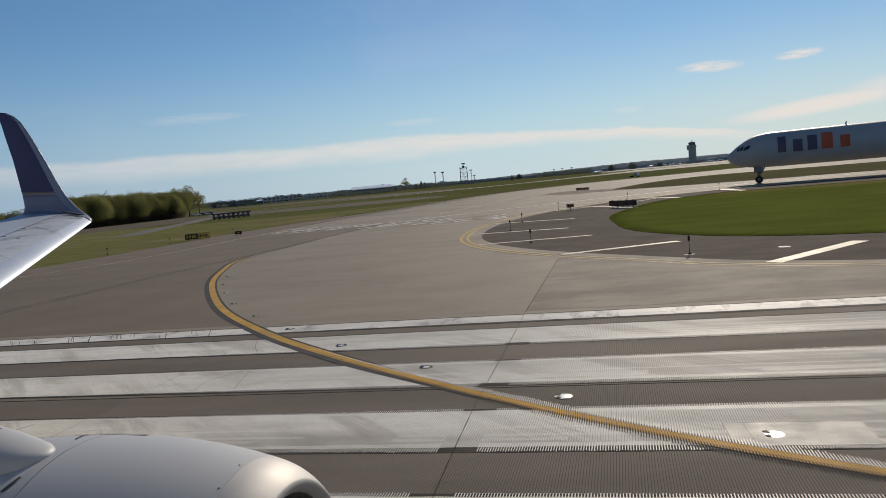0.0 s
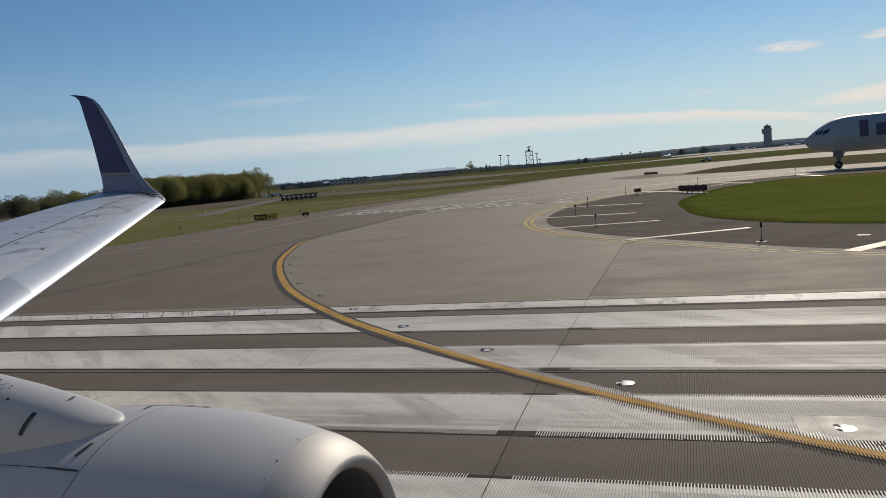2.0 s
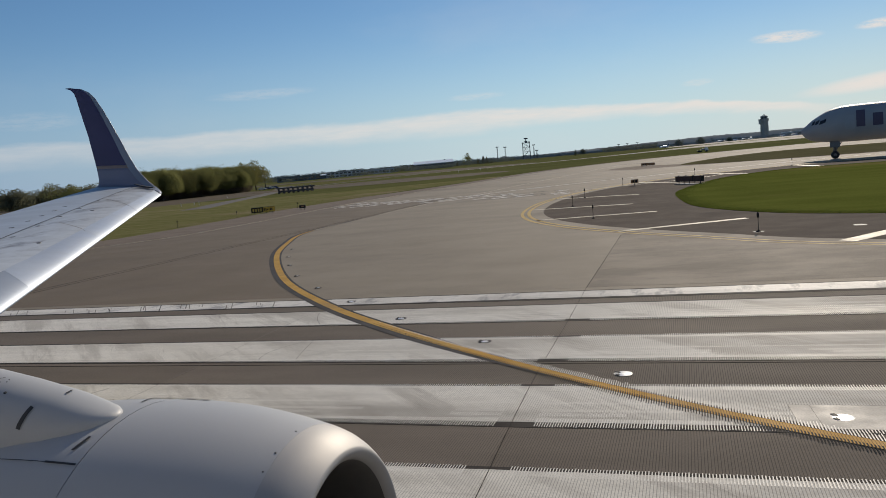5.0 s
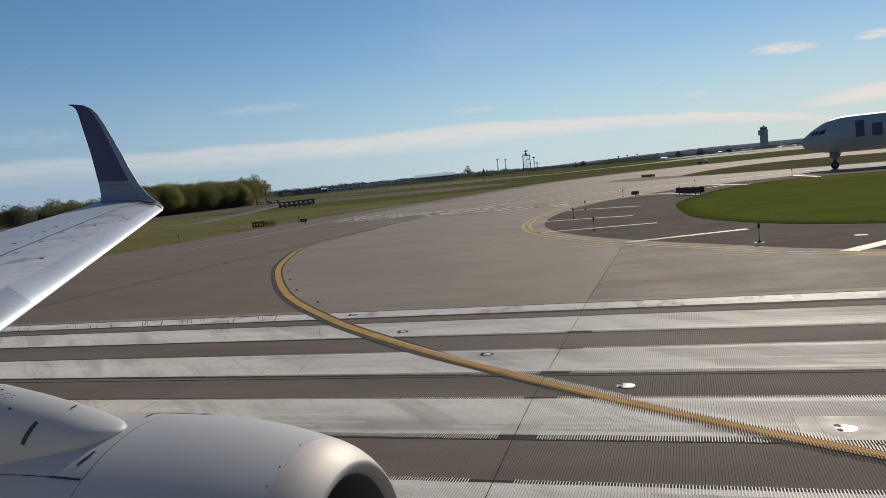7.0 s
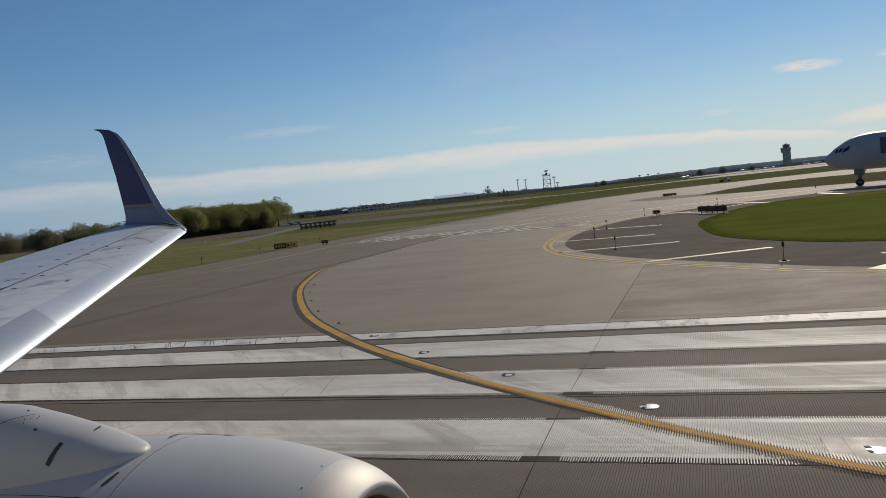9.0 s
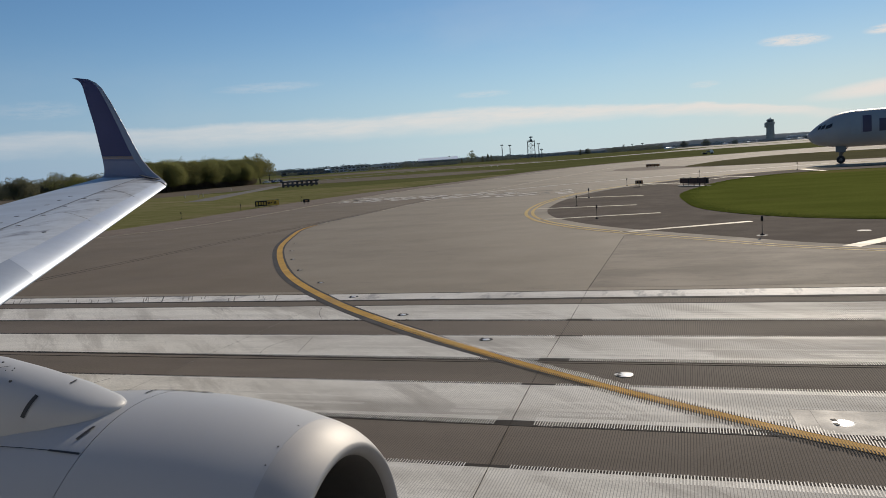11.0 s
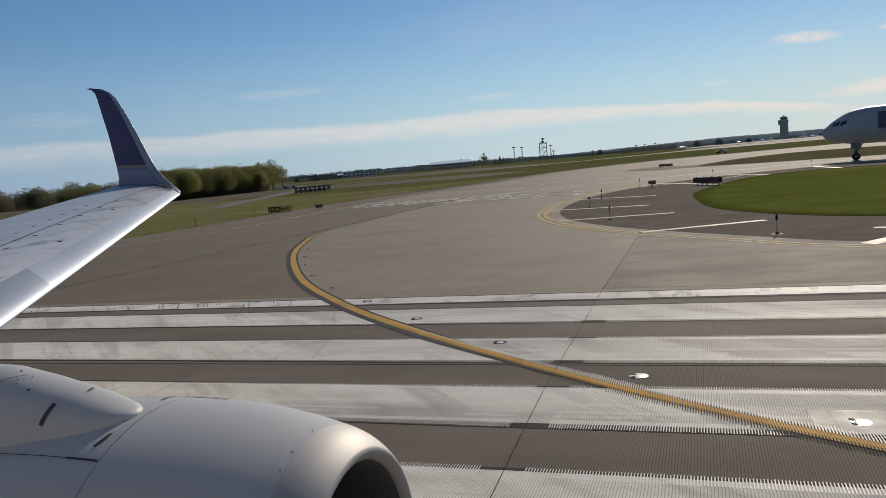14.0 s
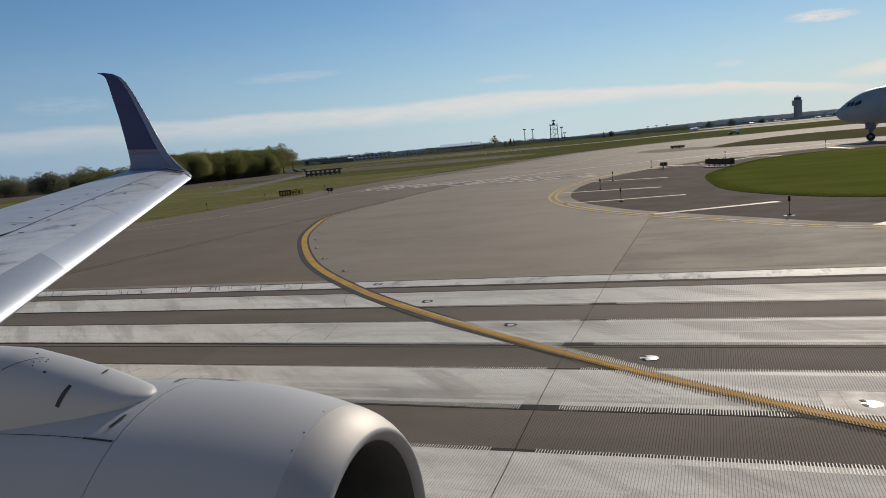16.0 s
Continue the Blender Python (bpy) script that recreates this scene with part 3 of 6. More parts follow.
# hold line across the taxiway
hold = thing("hold_line", "pale solid and dashed hold line across the taxiway", "taxiway marking", kind="structure")
HS = -5.8 / 29.2
hr = random.Random(8)
for r, y in enumerate((85.2, 83.0, 80.9, 78.9)):
    for i in range(13):
        x = -38.8 + 2.15 * i + 0.8 * (r % 2) + hr.uniform(-0.3, 0.3)
        yy = y + 1.0 + (x + 40) * HS + hr.uniform(-0.6, 0.6)
        if hr.random() < 0.5:
            part("dark_dash", ribbon([(x - 0.4, yy + 1.1), (x + 1.3, yy + 0.9 + hr.uniform(-0.4, 0.6))], 0.5, 0.006, 0.002), M["border_paint"], hold, "black painted dash")
        if hr.random() < 0.85:
            part("dash", ribbon([(x, yy), (x + hr.uniform(1.0, 1.7), yy + hr.uniform(0.2, 1.5))], 0.8, 0.0085, 0.002), M["hold_paint"], hold)
part("line", ribbon(curve_points([(-13.5, 78.6), (-9, 79.6), (0, 85.5), (4, 91)], 6), 0.35, 0.0135, 0.002), M["pale_paint"], hold)
# older, stained lane on the right; browner concrete left of the curve
lane = [p for p in offset_line(right_line, -1.45) if -2.9 < p.x < 58 and p.y < 40]
part("slab_lane", sheet([(-2.9, 21.96, 0), (58, 21.96, 0), *lane, (-2.9, lane[-1].y + 0.6, 0)], 0.0025, 0.02), M["cloud_concrete"], taxiway, "older stained concrete lane")
# part of this darkness stands in for dimmer light away from the sun
lane = [p for p in left_line if p.y < 81]
inside_line = [(p.x, p.y, 0) for p in curve_points(CENTRE, 6) if 21.96 < p.y < 59]
part("slab_lane", sheet([(-94, 21.96, 0), (inside_line[-1][0] + 0.1, 21.96, 0), *inside_line[::-1], (-25.6, 84.0, 0), *lane[::-1]], 0.0025, 0.02), M["dimmed_concrete"], taxiway, "brown concrete lane, darkened for the dim side away from the sun")
# centre joint of the taxiway
for dx in (-0.26, 0.26):
    part("joint", ribbon([(-26.95 + dx, 22.2), (-26.6 + dx, 41.9), (-26.25 + dx, 50), (-26.1 + dx, 62), (-26.1 + dx, 80)], 0.07, 0.005), M["sealant"], taxiway, "dark joint sealant")
part("joint", ribbon([(-2.87, 21.95), (-2.89, 28), (-2.92, 35.2)], 0.02, 0.005), M["black_paint"], taxiway, "dark joint sealant")
part("joint", ribbon(curve_points([(-2.87, 21.9), (-2.78, 17.7), (-2.72, 13.4), (-2.63, 10.7), (-2.5, 8.0), (-2.3, 3)], 6), 0.010, 0.0136, 0.002), M["sealant"], runway, "dark joint sealant")
part("joint", ribbon([(-60, 13.9), (40, 13.9)], 0.022, 0.0045), M["sealant"], runway, "dark joint sealant")

# fine joints and tyre scuffs on the painted bars
part("joint", ribbon([(-10.2, 7.0), (-10.25, 14), (-10.3, 19.5)], 0.008, 0.0095, 0.001), M["scuff"], runway, "fine dark joint")
scuffs = thing("tyre_scuffs", "thin dark curved tyre scuffs across the white bars", "tyre marks", kind="structure")
sr = random.Random(14)
for k in range(10):
    x, row = -30 + 26 * sr.random(), sr.choice((0, 1, 1, 2, 2))
    y0 = TOP - PERIOD * row - BAR
    bend = sr.uniform(-0.5, 0.5)
    run = sr.uniform(-0.9, 0.9)
    line = [(x + run * f + bend * 4 * f * (1 - f), y0 + BAR * f) for f in [sr.uniform(0.0, 0.15) + 0.85 * j / 8 for j in range(9)]]
    part("scuff", ribbon(sorted(line, key=lambda q: q[1]), sr.uniform(0.010, 0.024), 0.0095, 0.001), M["scuff"], scuffs)

# ---------------------------------------------------------------- our own aircraft: wing, winglet, engine
own = thing("airliner", "white and grey airliner with a dark blue winglet and wing engine", "aircraft", Matrix.Translation((-6, -1.5, 0)))
OWN_INV = own.matrix_world.inverted()


def opart(name, bm, material, parent=None, label="", smooth=True):
    """A part of the aircraft, built in world coordinates."""
    ob = mesh_ob(name, bm, material, None, label, smooth)
    ob.parent = parent or own
    ob.matrix_parent_inverse = OWN_INV if parent is None else Matrix()
    return ob


SLAT = 0.085


def thickness(u, thick):
    return 5 * thick * (0.2969 * math.sqrt(u) - 0.126 * u - 0.3516 * u * u + 0.2843 * u ** 3 - 0.1036 * u ** 4)


def upper(u, thick, slatted):
    """Height of the upper side over the chord; a slat has a tight nose and a nearly flat top."""
    if not slatted or u >= SLAT:
        return thickness(u, thick) * 1.15 + 0.006
    rise = (thickness(SLAT, thick) * 1.15 + 0.006 - 0.11 * math.sqrt(SLAT)) / SLAT
    return 0.11 * math.sqrt(u) + rise * u


def lower(u, thick, slatted):
    if not slatted:
        return thickness(u, thick) * 0.75 + 0.002
    return thickness(u, thick) * (0.75 - 0.62 * math.exp(-u / 0.25))


def section(le, te, thick, up, a=0.0, b=1.0, n=14, slatted=False):
    """Points round a wing section between the chord fractions a and b, upper side first."""
    le, te, up = Vector(le), Vector(te), Vector(up).normalized()
    c = (te - le).length
    us = [a + (b - a) * (0.5 - 0.5 * math.cos(math.pi * k / n)) for k in range(n + 1)]
    if a == 0:
        us = [b * (k / n) ** 2 for k in range(n + 1)] if slatted else us
    top = [le + (te - le) * u + up * (c * upper(u, thick, slatted)) for u in us]
    bot = [le + (te - le) * u - up * (c * lower(u, thick, slatted)) for u in us]
    return top[::-1] + bot[1:] if a == 0 else top[::-1] + bot


def wing_le(y):
    return Vector((-11.99 + 0.52 * (15.6 - y), y, 3.736 - 0.1165 * (15.6 - y)))


def wing_te(y):
    x = -13.95 + 0.24 * (15.6 - y)
    if y < 4.6:
        x = -13.95 + 0.24 * 11.0 + 0.02 * (4.6 - y)
    return Vector((x, y, 4.04 - 0.115 * (15.6 - y)))


def wing_piece(y0, y1, a, b, n=8):
    """A spanwise stretch between two chord fractions, each a number or a function of y."""
    rings = []
    for k in range(n + 1):
        y = y0 + (y1 - y0) * k / n
        u0, u1 = a(y) if callable(a) else a, b(y) if callable(b) else b
        rings.append(section(wing_le(y), wing_te(y), 0.115 if y > 8 else 0.125, (0, -0.08, 1), u0, u1, 14, True))
    if not callable(a) and a == 0:
        return loft(rings, closed=False)
    bm = loft([r[:15] for r in rings], closed=False)
    return loft([r[15:] for r in rings], closed=False, bm=bm)


def hinge(y):
    return 0.335 + 0.008 * (y - 8.3)


wing = opart("wing", wing_piece(0.6, 15.57, SLAT, lambda y: hinge(y) - 0.004, 24), M["skin"], label="grey painted wing skin")
for y0, y1, mt in ((3.9, 7.35, "slat_dull"), (7.352, 10.35, "slat"), (10.353, 13.1, "slat")):
    opart("slat", wing_piece(y0, y1, 0.0, SLAT), M[mt], label="polished metal leading edge slat")
opart("tip_edge", wing_piece(13.112, 15.57, 0.0, SLAT), M["slat"], label="polished metal wing tip edge")
opart("leading_edge", wing_piece(0.6, 3.87, 0.0, SLAT), M["slat"], label="polished metal leading edge")
for y0, y1, nm in ((0.6, 4.6, "flap"), (4.612, 8.85, "flap"), (8.862, 14.0, "aileron"), (14.0, 15.57, "trailing_edge")):
    opart(nm, wing_piece(y0, y1, lambda y: hinge(y) + 0.003, 1.0), M["skin_pale"])

# blended winglet
WL = [((-11.99, 15.57, 3.75), (-13.95, 15.57, 4.03), (0, -0.1, 1), 0.115),
      ((-12.06, 15.72, 3.79), (-13.95, 15.72, 4.06), (0, -0.45, 1), 0.105),
      ((-12.24, 15.83, 3.90), (-13.97, 15.82, 4.12), (0, -0.9, 0.6), 0.095),
      ((-12.58, 15.90, 4.13), (-13.99, 15.88, 4.25), (0, -1, 0.3), 0.09),
      ((-12.87, 15.95, 4.42), (-14.05, 15.93, 4.50), (0, -1, 0.15), 0.085),
      ((-13.10, 15.98, 4.80), (-14.14, 15.97, 4.86), (0, -1, 0.12), 0.08),
      ((-13.39, 16.05, 5.30), (-14.28, 16.04, 5.36), (0, -1, 0.12), 0.08),
      ((-13.78, 16.13, 5.94), (-14.49, 16.12, 5.97), (0, -1, 0.12), 0.08),
      ((-14.05, 16.19, 6.30), (-14.62, 16.18, 6.34), (0, -1, 0.12), 0.08),
      ((-14.24, 16.22, 6.46), (-14.70, 16.21, 6.49), (0, -1, 0.12), 0.07),
      ((-14.48, 16.24, 6.57), (-14.82, 16.24, 6.58), (0, -1, 0.12), 0.05),
      ((-14.86, 16.27, 6.640), (-15.02, 16.27, 6.645), (0, -1, 0.12), 0.03)]


def winglet_piece(i0, i1, a, b, step=0.25):
    """Loft between two places along the list of sections, counted in sections."""
    rings = []
    n = max(1, round((i1 - i0) / step))
    for k in range(n + 1):
        t = i0 + (i1 - i0) * k / n
        i = min(int(t), len(WL) - 2)
        f = t - i
        (l0, t0, u0, h0), (l1, t1, u1, h1) = WL[i], WL[i + 1]
        rings.append(section(Vector(l0).lerp(Vector(l1), f), Vector(t0).lerp(Vector(t1), f), h0 + (h1 - h0) * f, Vector(u0).lerp(Vector(u1), f), a, b, 10))
    return loft(rings, cap=(False, True))


LAST = len(WL) - 1
opart("winglet_base", winglet_piece(0, 4.05, 0.17, 1.0), M["winglet_grey"], label="grey lower part of the blended winglet")
opart("winglet_stripe", winglet_piece(4.05, 4.26, 0.17, 1.0), M["gold_paint"], label="thin gold stripe")
opart("winglet_panel", winglet_piece(4.26, LAST, 0.17, 1.0), M["blue_paint"], label="dark blue painted upper winglet")
opart("winglet_leading_edge", winglet_piece(0, LAST, 0.0, 0.17), M["winglet_edge"], label="grey painted winglet leading edge")

# engine nacelle, axis along the fuselage, nose slightly up
XF, ZC, YC, RH, RM, DROOP, L1 = -1.689, 1.743, 3.386, 0.615, 1.093, -0.095, 1.821
AX = Matrix(((-1, 0, 0, XF), (0, -1, 0, YC), (DROOP, 0, 1, ZC), (0, 0, 0, 1)))


def nac_r(s):
    t = min(s, L1) / L1
    return RH + (RM - RH) * max(0.0, 1 - (1 - t) ** 2) ** 0.563 - 0.015 * max(0.0, s - L1) ** 2 + 0.013 * math.exp(-((s - 0.17) / 0.13) ** 2)


def nac_profile(s0, s1, n=14, lift=0.0):
    return [(s0 + (s1 - s0) * (k / n) ** 1.6, nac_r(s0 + (s1 - s0) * (k / n) ** 1.6) + lift) for k in range(n + 1)]


SB, SF = 0.262, 1.212
THROAT = 0.648
lip_prof = [(0.095, THROAT + 0.003), (0.08, THROAT + 0.008), (0.066, THROAT + 0.017), (0.05, THROAT + 0.034), (0.044, THROAT + 0.05)] + nac_profile(0.052, SB, 12)
inlet = opart("inlet_lip", lathe(lip_prof, AX, 64), M["lip"], label="polished metal inlet lip")
inlet_cowl = opart("inlet_cowl", lathe(nac_profile(SB + 0.0004, SF - 0.0018, 10), AX, 64), M["nacelle"], label="light grey inlet cowl")
fan_cowl = opart("fan_cowl", lathe(nac_profile(SF + 0.0018, 3.3, 10), AX, 64), M["nacelle"], label="light grey fan cowl")
opart("exhaust_nozzle", lathe([(3.31, nac_r(3.3)), (3.9, 0.82), (4.4, 0.7), (4.4, 0.5), (4.9, 0.38), (5.3, 0.12)], AX, 40), M["duct"], label="dark exhaust nozzle")
opart("cowl_joint", lathe([(SF - 0.006, nac_r(SF) - 0.012), (SF + 0.006, nac_r(SF) - 0.012)], AX, 64), M["dark_gap"])
opart("inlet_duct", lathe([(0.0955, THROAT + 0.003), (0.13, THROAT - 0.006), (0.2, THROAT - 0.012), (0.3, THROAT - 0.012), (0.5, THROAT), (0.8, THROAT + 0.02), (1.15, THROAT + 0.03), (1.15, 0.2)], AX, 56), M["duct"], label="dark inlet duct")
spinner = opart("spinner", lathe([(0.85, 0.01), (0.9, 0.06), (1.0, 0.13), (1.15, 0.2)], AX, 24), M["duct"], label="dark conical spinner")
for k in range(24):
    a = 2 * math.pi * k / 24
    bm = bmesh.new()
    pts3 = []
    for r, tw in ((0.19, 0.05), (THROAT + 0.015, 0.11)):
        for s, da in ((1.0, -tw), (1.1, tw)):
            pts3.append(AX @ Vector((s, r * math.cos(a + da), r * math.sin(a + da))))
    v = [bm.verts.new(p) for p in pts3]
    f = bm.faces.new((v[0], v[1], v[3], v[2]))
    f.normal_update()
    bmesh.ops.solidify(bm, geom=[f], thickness=0.012)
    opart("fan_blade", bm, M["dark_gap"], spinner)

# pylon fairing over the nacelle
YP = YC - 0.12
PY = [(-2.955, 2.68, 0.012, 0.008), (-2.965, 2.68, 0.05, 0.022), (-2.994, 2.676, 0.09, 0.04), (-3.047, 2.663, 0.14, 0.072), (-3.143, 2.638, 0.185, 0.13), (-3.28, 2.6, 0.225, 0.215),
      (-3.569, 2.58, 0.265, 0.305), (-3.858, 2.57, 0.29, 0.375), (-4.727, 2.52, 0.31, 0.46), (-5.402, 2.45, 0.3, 0.48), (-6.366, 2.35, 0.26, 0.38), (-7.331, 2.3, 0.12, 0.2)]
rings = []
for x, zc, hw, hh in PY:
    rings.append([Vector((x, YP + hw * math.copysign(abs(math.cos(a)) ** 0.9, math.cos(a)), zc + hh * math.copysign(abs(math.sin(a)) ** 0.9, math.sin(a))))
                  for a in [2 * math.pi * k / 28 for k in range(28)]])
pylon = opart("pylon", loft(rings), M["nacelle"], label="light grey pylon fairing over the nacelle")

# plain fuselage and main gear that carry the wing; the window beside the camera is open
bm = bmesh.new()
rings, xs = [], [9.5, 9.3, 8.6, 7.4, 6.0, 4.5, 3.0, 2.0, 1.2] + [0.9 - 0.1 * k for k in range(19)] + [-1.5 - 0.5 * k for k in range(8)] + [-6.5 - 1.5 * k for k in range(8)] + [-21, -25, -28]
for x in xs:
    r = 1.88
    if x > 4.5:
        r = 1.88 * math.sqrt(max(0.003, 1 - ((x - 4.5) / 5.02) ** 2))
    if x < -17:
        r = 1.88 - 1.3 * ((-17 - x) / 11) ** 1.4
    rings.append([Vector((x, -1.5 + r * math.cos(a), 3.35 + (1.88 - r) * (0.3 if x < 0 else -0.3) + r * math.sin(a))) for a in [2 * math.pi * (k + 0.5) / 96 for k in range(96)]])
bm = loft(rings)
gone = [f for f in bm.faces if -0.75 < f.calc_center_median().x < 0.4 and f.calc_center_median().y > -0.3 and 3.34 < f.calc_center_median().z < 4.35]
bmesh.ops.delete(bm, geom=gone, context="FACES")
bmesh.ops.solidify(bm, geom=bm.faces, thickness=0.06)
opart("fuselage", bm, M["fuselage_white"], label="white fuselage")
for y in (-4.4, 1.4):
    leg = opart("landing_gear", tube((-9.6, y, 0.5), (-9.4, y, 2.2), 0.11, 0.13, 14), M["lip"], label="metal main gear leg")
    for dy in (-0.43, 0.43):
        prof = [(-0.18, 0.22), (-0.19, 0.42), (-0.15, 0.54), (0, 0.565), (0.15, 0.54), (0.19, 0.42), (0.18, 0.22), (-0.18, 0.22)]
        opart("wheel", lathe(prof, Matrix(((0, 1, 0, -9.6), (1, 0, 0, y + dy), (0, 0, 1, 0.565), (0, 0, 0, 1))), 28), M["dark_gap"], leg, label="black rubber wheel")
    opart("axle", tube((-9.6, y - 0.5, 0.565), (-9.6, y + 0.5, 0.565), 0.07, seg=12), M["lip"], leg)

# ---------------------------------------------------------------- more materials
M["bark"] = surface("bark", (0.11, 0.09, 0.07), (0.07, 0.058, 0.046), 2, (0.8, 0.95), bump=0.6, bump_scale=8)
M["leaf"] = surface("spring_leaves", (0.250, 0.255, 0.098), (0.198, 0.204, 0.082), 0.12, (0.7, 0.9), bump=0, spec=0.03, thin=0.6, third=(0.25, 0.235, 0.09), island=0.15)
M["brush"] = surface("shade_brown_undergrowth", (0.165, 0.132, 0.102), (0.125, 0.102, 0.08), 0.3, (0.8, 0.9), bump=0, spec=0.03, thin=0.35)
# the next four base colours are lifted to carry the haze of distance
M["leaf_dark"] = surface("hazed_dark_leaves", (0.185, 0.185, 0.115), (0.145, 0.147, 0.095), 0.08, (0.7, 0.9), bump=0, spec=0.1, thin=0.5, third=(0.21, 0.185, 0.10))
M["woods"] = surface("hazed_woods_leaves", (0.30, 0.32, 0.31), (0.245, 0.265, 0.26), 0.01, (0.8, 0.9), bump=0, spec=0.1, third=(0.25, 0.255, 0.215))
M["belt"] = surface("hazed_belt_leaves", (0.225, 0.24, 0.20), (0.18, 0.195, 0.165), 0.02, (0.8, 0.9), bump=0, spec=0.05, third=(0.18, 0.18, 0.10), thin=0.35)
M["ridge"] = surface("hazed_ridge_woods", (0.24, 0.262, 0.265), (0.205, 0.23, 0.235), 0.01, (0.9, 1.0), bump=0, spec=0.0, third=(0.26, 0.275, 0.255))
M["black_metal"] = surface("black_metal", (0.026, 0.024, 0.023), (0.036, 0.034, 0.032), 2, (0.6, 0.75), spec=0.15, bump=0.1)
M["frame_steel"] = surface("weathered_brown_steel", (0.15, 0.125, 0.12), (0.115, 0.095, 0.092), 2, (0.6, 0.75), spec=0.15, bump=0.1)
M["grey_metal"] = surface("galvanised_metal", (0.22, 0.22, 0.22), (0.16, 0.16, 0.165), 2, (0.45, 0.6), metal=0.6, bump=0.1)
M["dark_steel"] = surface("dark_steel", (0.165, 0.172, 0.178), (0.135, 0.142, 0.148), 1, (0.5, 0.7), bump=0.1)
M["sign_yellow"] = surface("sign_yellow", (0.60, 0.36, 0.03), (0.52, 0.31, 0.03), 3, (0.4, 0.5), bump=0.02, glow=0.02)
M["sign_brown"] = surface("sign_dull_orange", (0.34, 0.16, 0.06), (0.28, 0.13, 0.05), 3, (0.5, 0.6), bump=0.02)
M["sign_dark"] = surface("sign_dull_brown", (0.13, 0.075, 0.058), (0.10, 0.058, 0.046), 3, (0.8, 0.9), bump=0.05, spec=0.05)
M["plate_white"] = surface("white_plate", (0.52, 0.50, 0.46), (0.38, 0.365, 0.335), 4, (0.55, 0.65), bump=0.1, spec=0.06)
M["patch"] = surface("smooth_pale_concrete", (0.56, 0.53, 0.475), (0.45, 0.425, 0.38), 1.5, (0.55, 0.7), spec=0.15, bump=0.1)
M["rubber"] = surface("black_rubber", (0.02, 0.02, 0.02), (0.03, 0.03, 0.03), 3, (0.7, 0.85), bump=0.1)
M["glass"] = surface("dark_window_glass", (0.012, 0.014, 0.018), (0.02, 0.022, 0.026), 2, (0.06, 0.12), bump=0, spec=0.7)
M["cab_glass"] = surface("tinted_cab_glass", (0.09, 0.10, 0.11), (0.07, 0.08, 0.09), 0.5, (0.3, 0.4), bump=0)
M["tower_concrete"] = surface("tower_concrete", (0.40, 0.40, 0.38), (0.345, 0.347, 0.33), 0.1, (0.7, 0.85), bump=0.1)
M["wall_pale"] = surface("pale_wall", (0.47, 0.485, 0.51), (0.40, 0.415, 0.44), 0.05, (0.7, 0.85), bump=0.05)
M["roof_white"] = surface("white_sheet_roof", (0.86, 0.86, 0.86), (0.82, 0.82, 0.82), 0.05, (0.28, 0.36), bump=0.0, spec=0.6)
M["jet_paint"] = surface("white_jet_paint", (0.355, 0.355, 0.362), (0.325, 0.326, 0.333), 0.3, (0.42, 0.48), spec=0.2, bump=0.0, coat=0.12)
M["light_metal"] = surface("bright_cast_light_metal", (0.86, 0.85, 0.83), (0.74, 0.73, 0.71), 9.0, (0.30, 0.42), metal=0.55, bump=0.12, bump_scale=60)
M["purple"] = surface("purple_paint", (0.105, 0.085, 0.125), (0.098, 0.08, 0.115), 0.5, (0.5, 0.6), bump=0, spec=0.2)
M["orange"] = surface("orange_paint", (0.50, 0.115, 0.06), (0.46, 0.10, 0.05), 0.5, (0.6, 0.7), bump=0, spec=0.1)
M["gravel"] = surface("service_road", (0.185, 0.168, 0.148), (0.14, 0.128, 0.112), 0.2, (0.8, 0.9), bump=0.2, bump_scale=6, spec=0.15)
M["dirt"] = surface("bare_soil", (0.152, 0.122, 0.088), (0.122, 0.100, 0.070), 0.08, (0.85, 0.95), bump=0.3, bump_scale=4, third=(0.112, 0.110, 0.052), spec=0.05)
M["car_white"] = surface("white_car_paint", (0.7, 0.7, 0.72), (0.65, 0.65, 0.67), 1, (0.2, 0.3), bump=0, coat=0.5)
M["far_white"] = surface("white_far_jet_paint", (0.84, 0.84, 0.85), (0.76, 0.76, 0.77), 0.4, (0.3, 0.4), bump=0, spec=0.5)
M["car_blue"] = surface("blue_car_paint", (0.03, 0.06, 0.18), (0.025, 0.05, 0.15), 1, (0.2, 0.3), bump=0, coat=0.5)
M["truck_olive"] = surface("truck_yellow_green", (0.30, 0.26, 0.06), (0.25, 0.22, 0.05), 1, (0.3, 0.4), bump=0)

# ---------------------------------------------------------------- details on the wing and nacelle
RNG = random.Random(4)


def strip_on(points, width, material, name, parent=None, label="", lift=0.004):
    """A narrow flat strip through world points that lie on a curved skin, facing the given normals."""
    bm = bmesh.new()
    prev = None
    for i, (p, nrm) in enumerate(points):
        a, b = points[max(0, i - 1)][0], points[min(len(points) - 1, i + 1)][0]
        side = (b - a).normalized().cross(nrm).normalized() * (width / 2)
        q = p + nrm * lift
        cur = (bm.verts.new(q + side), bm.verts.new(q - side))
        if prev:
            bm.faces.new((prev[0], prev[1], cur[1], cur[0]))
        prev = cur
    bmesh.ops.recalc_face_normals(bm, faces=bm.faces)
    return opart(name, bm, material, parent, label)


def on_nacelle(s, deg):
    """Point and outward normal on the nacelle, s metres behind the lip; 90 degrees is the top, 0 the inboard side."""
    a = radians(deg)
    r = nac_r(s)
    d = Vector((0, math.cos(a), math.sin(a)))
    nrm = (AX.to_3x3() @ d).normalized()
    return AX @ (Vector((s, 0, 0)) + d * r), nrm


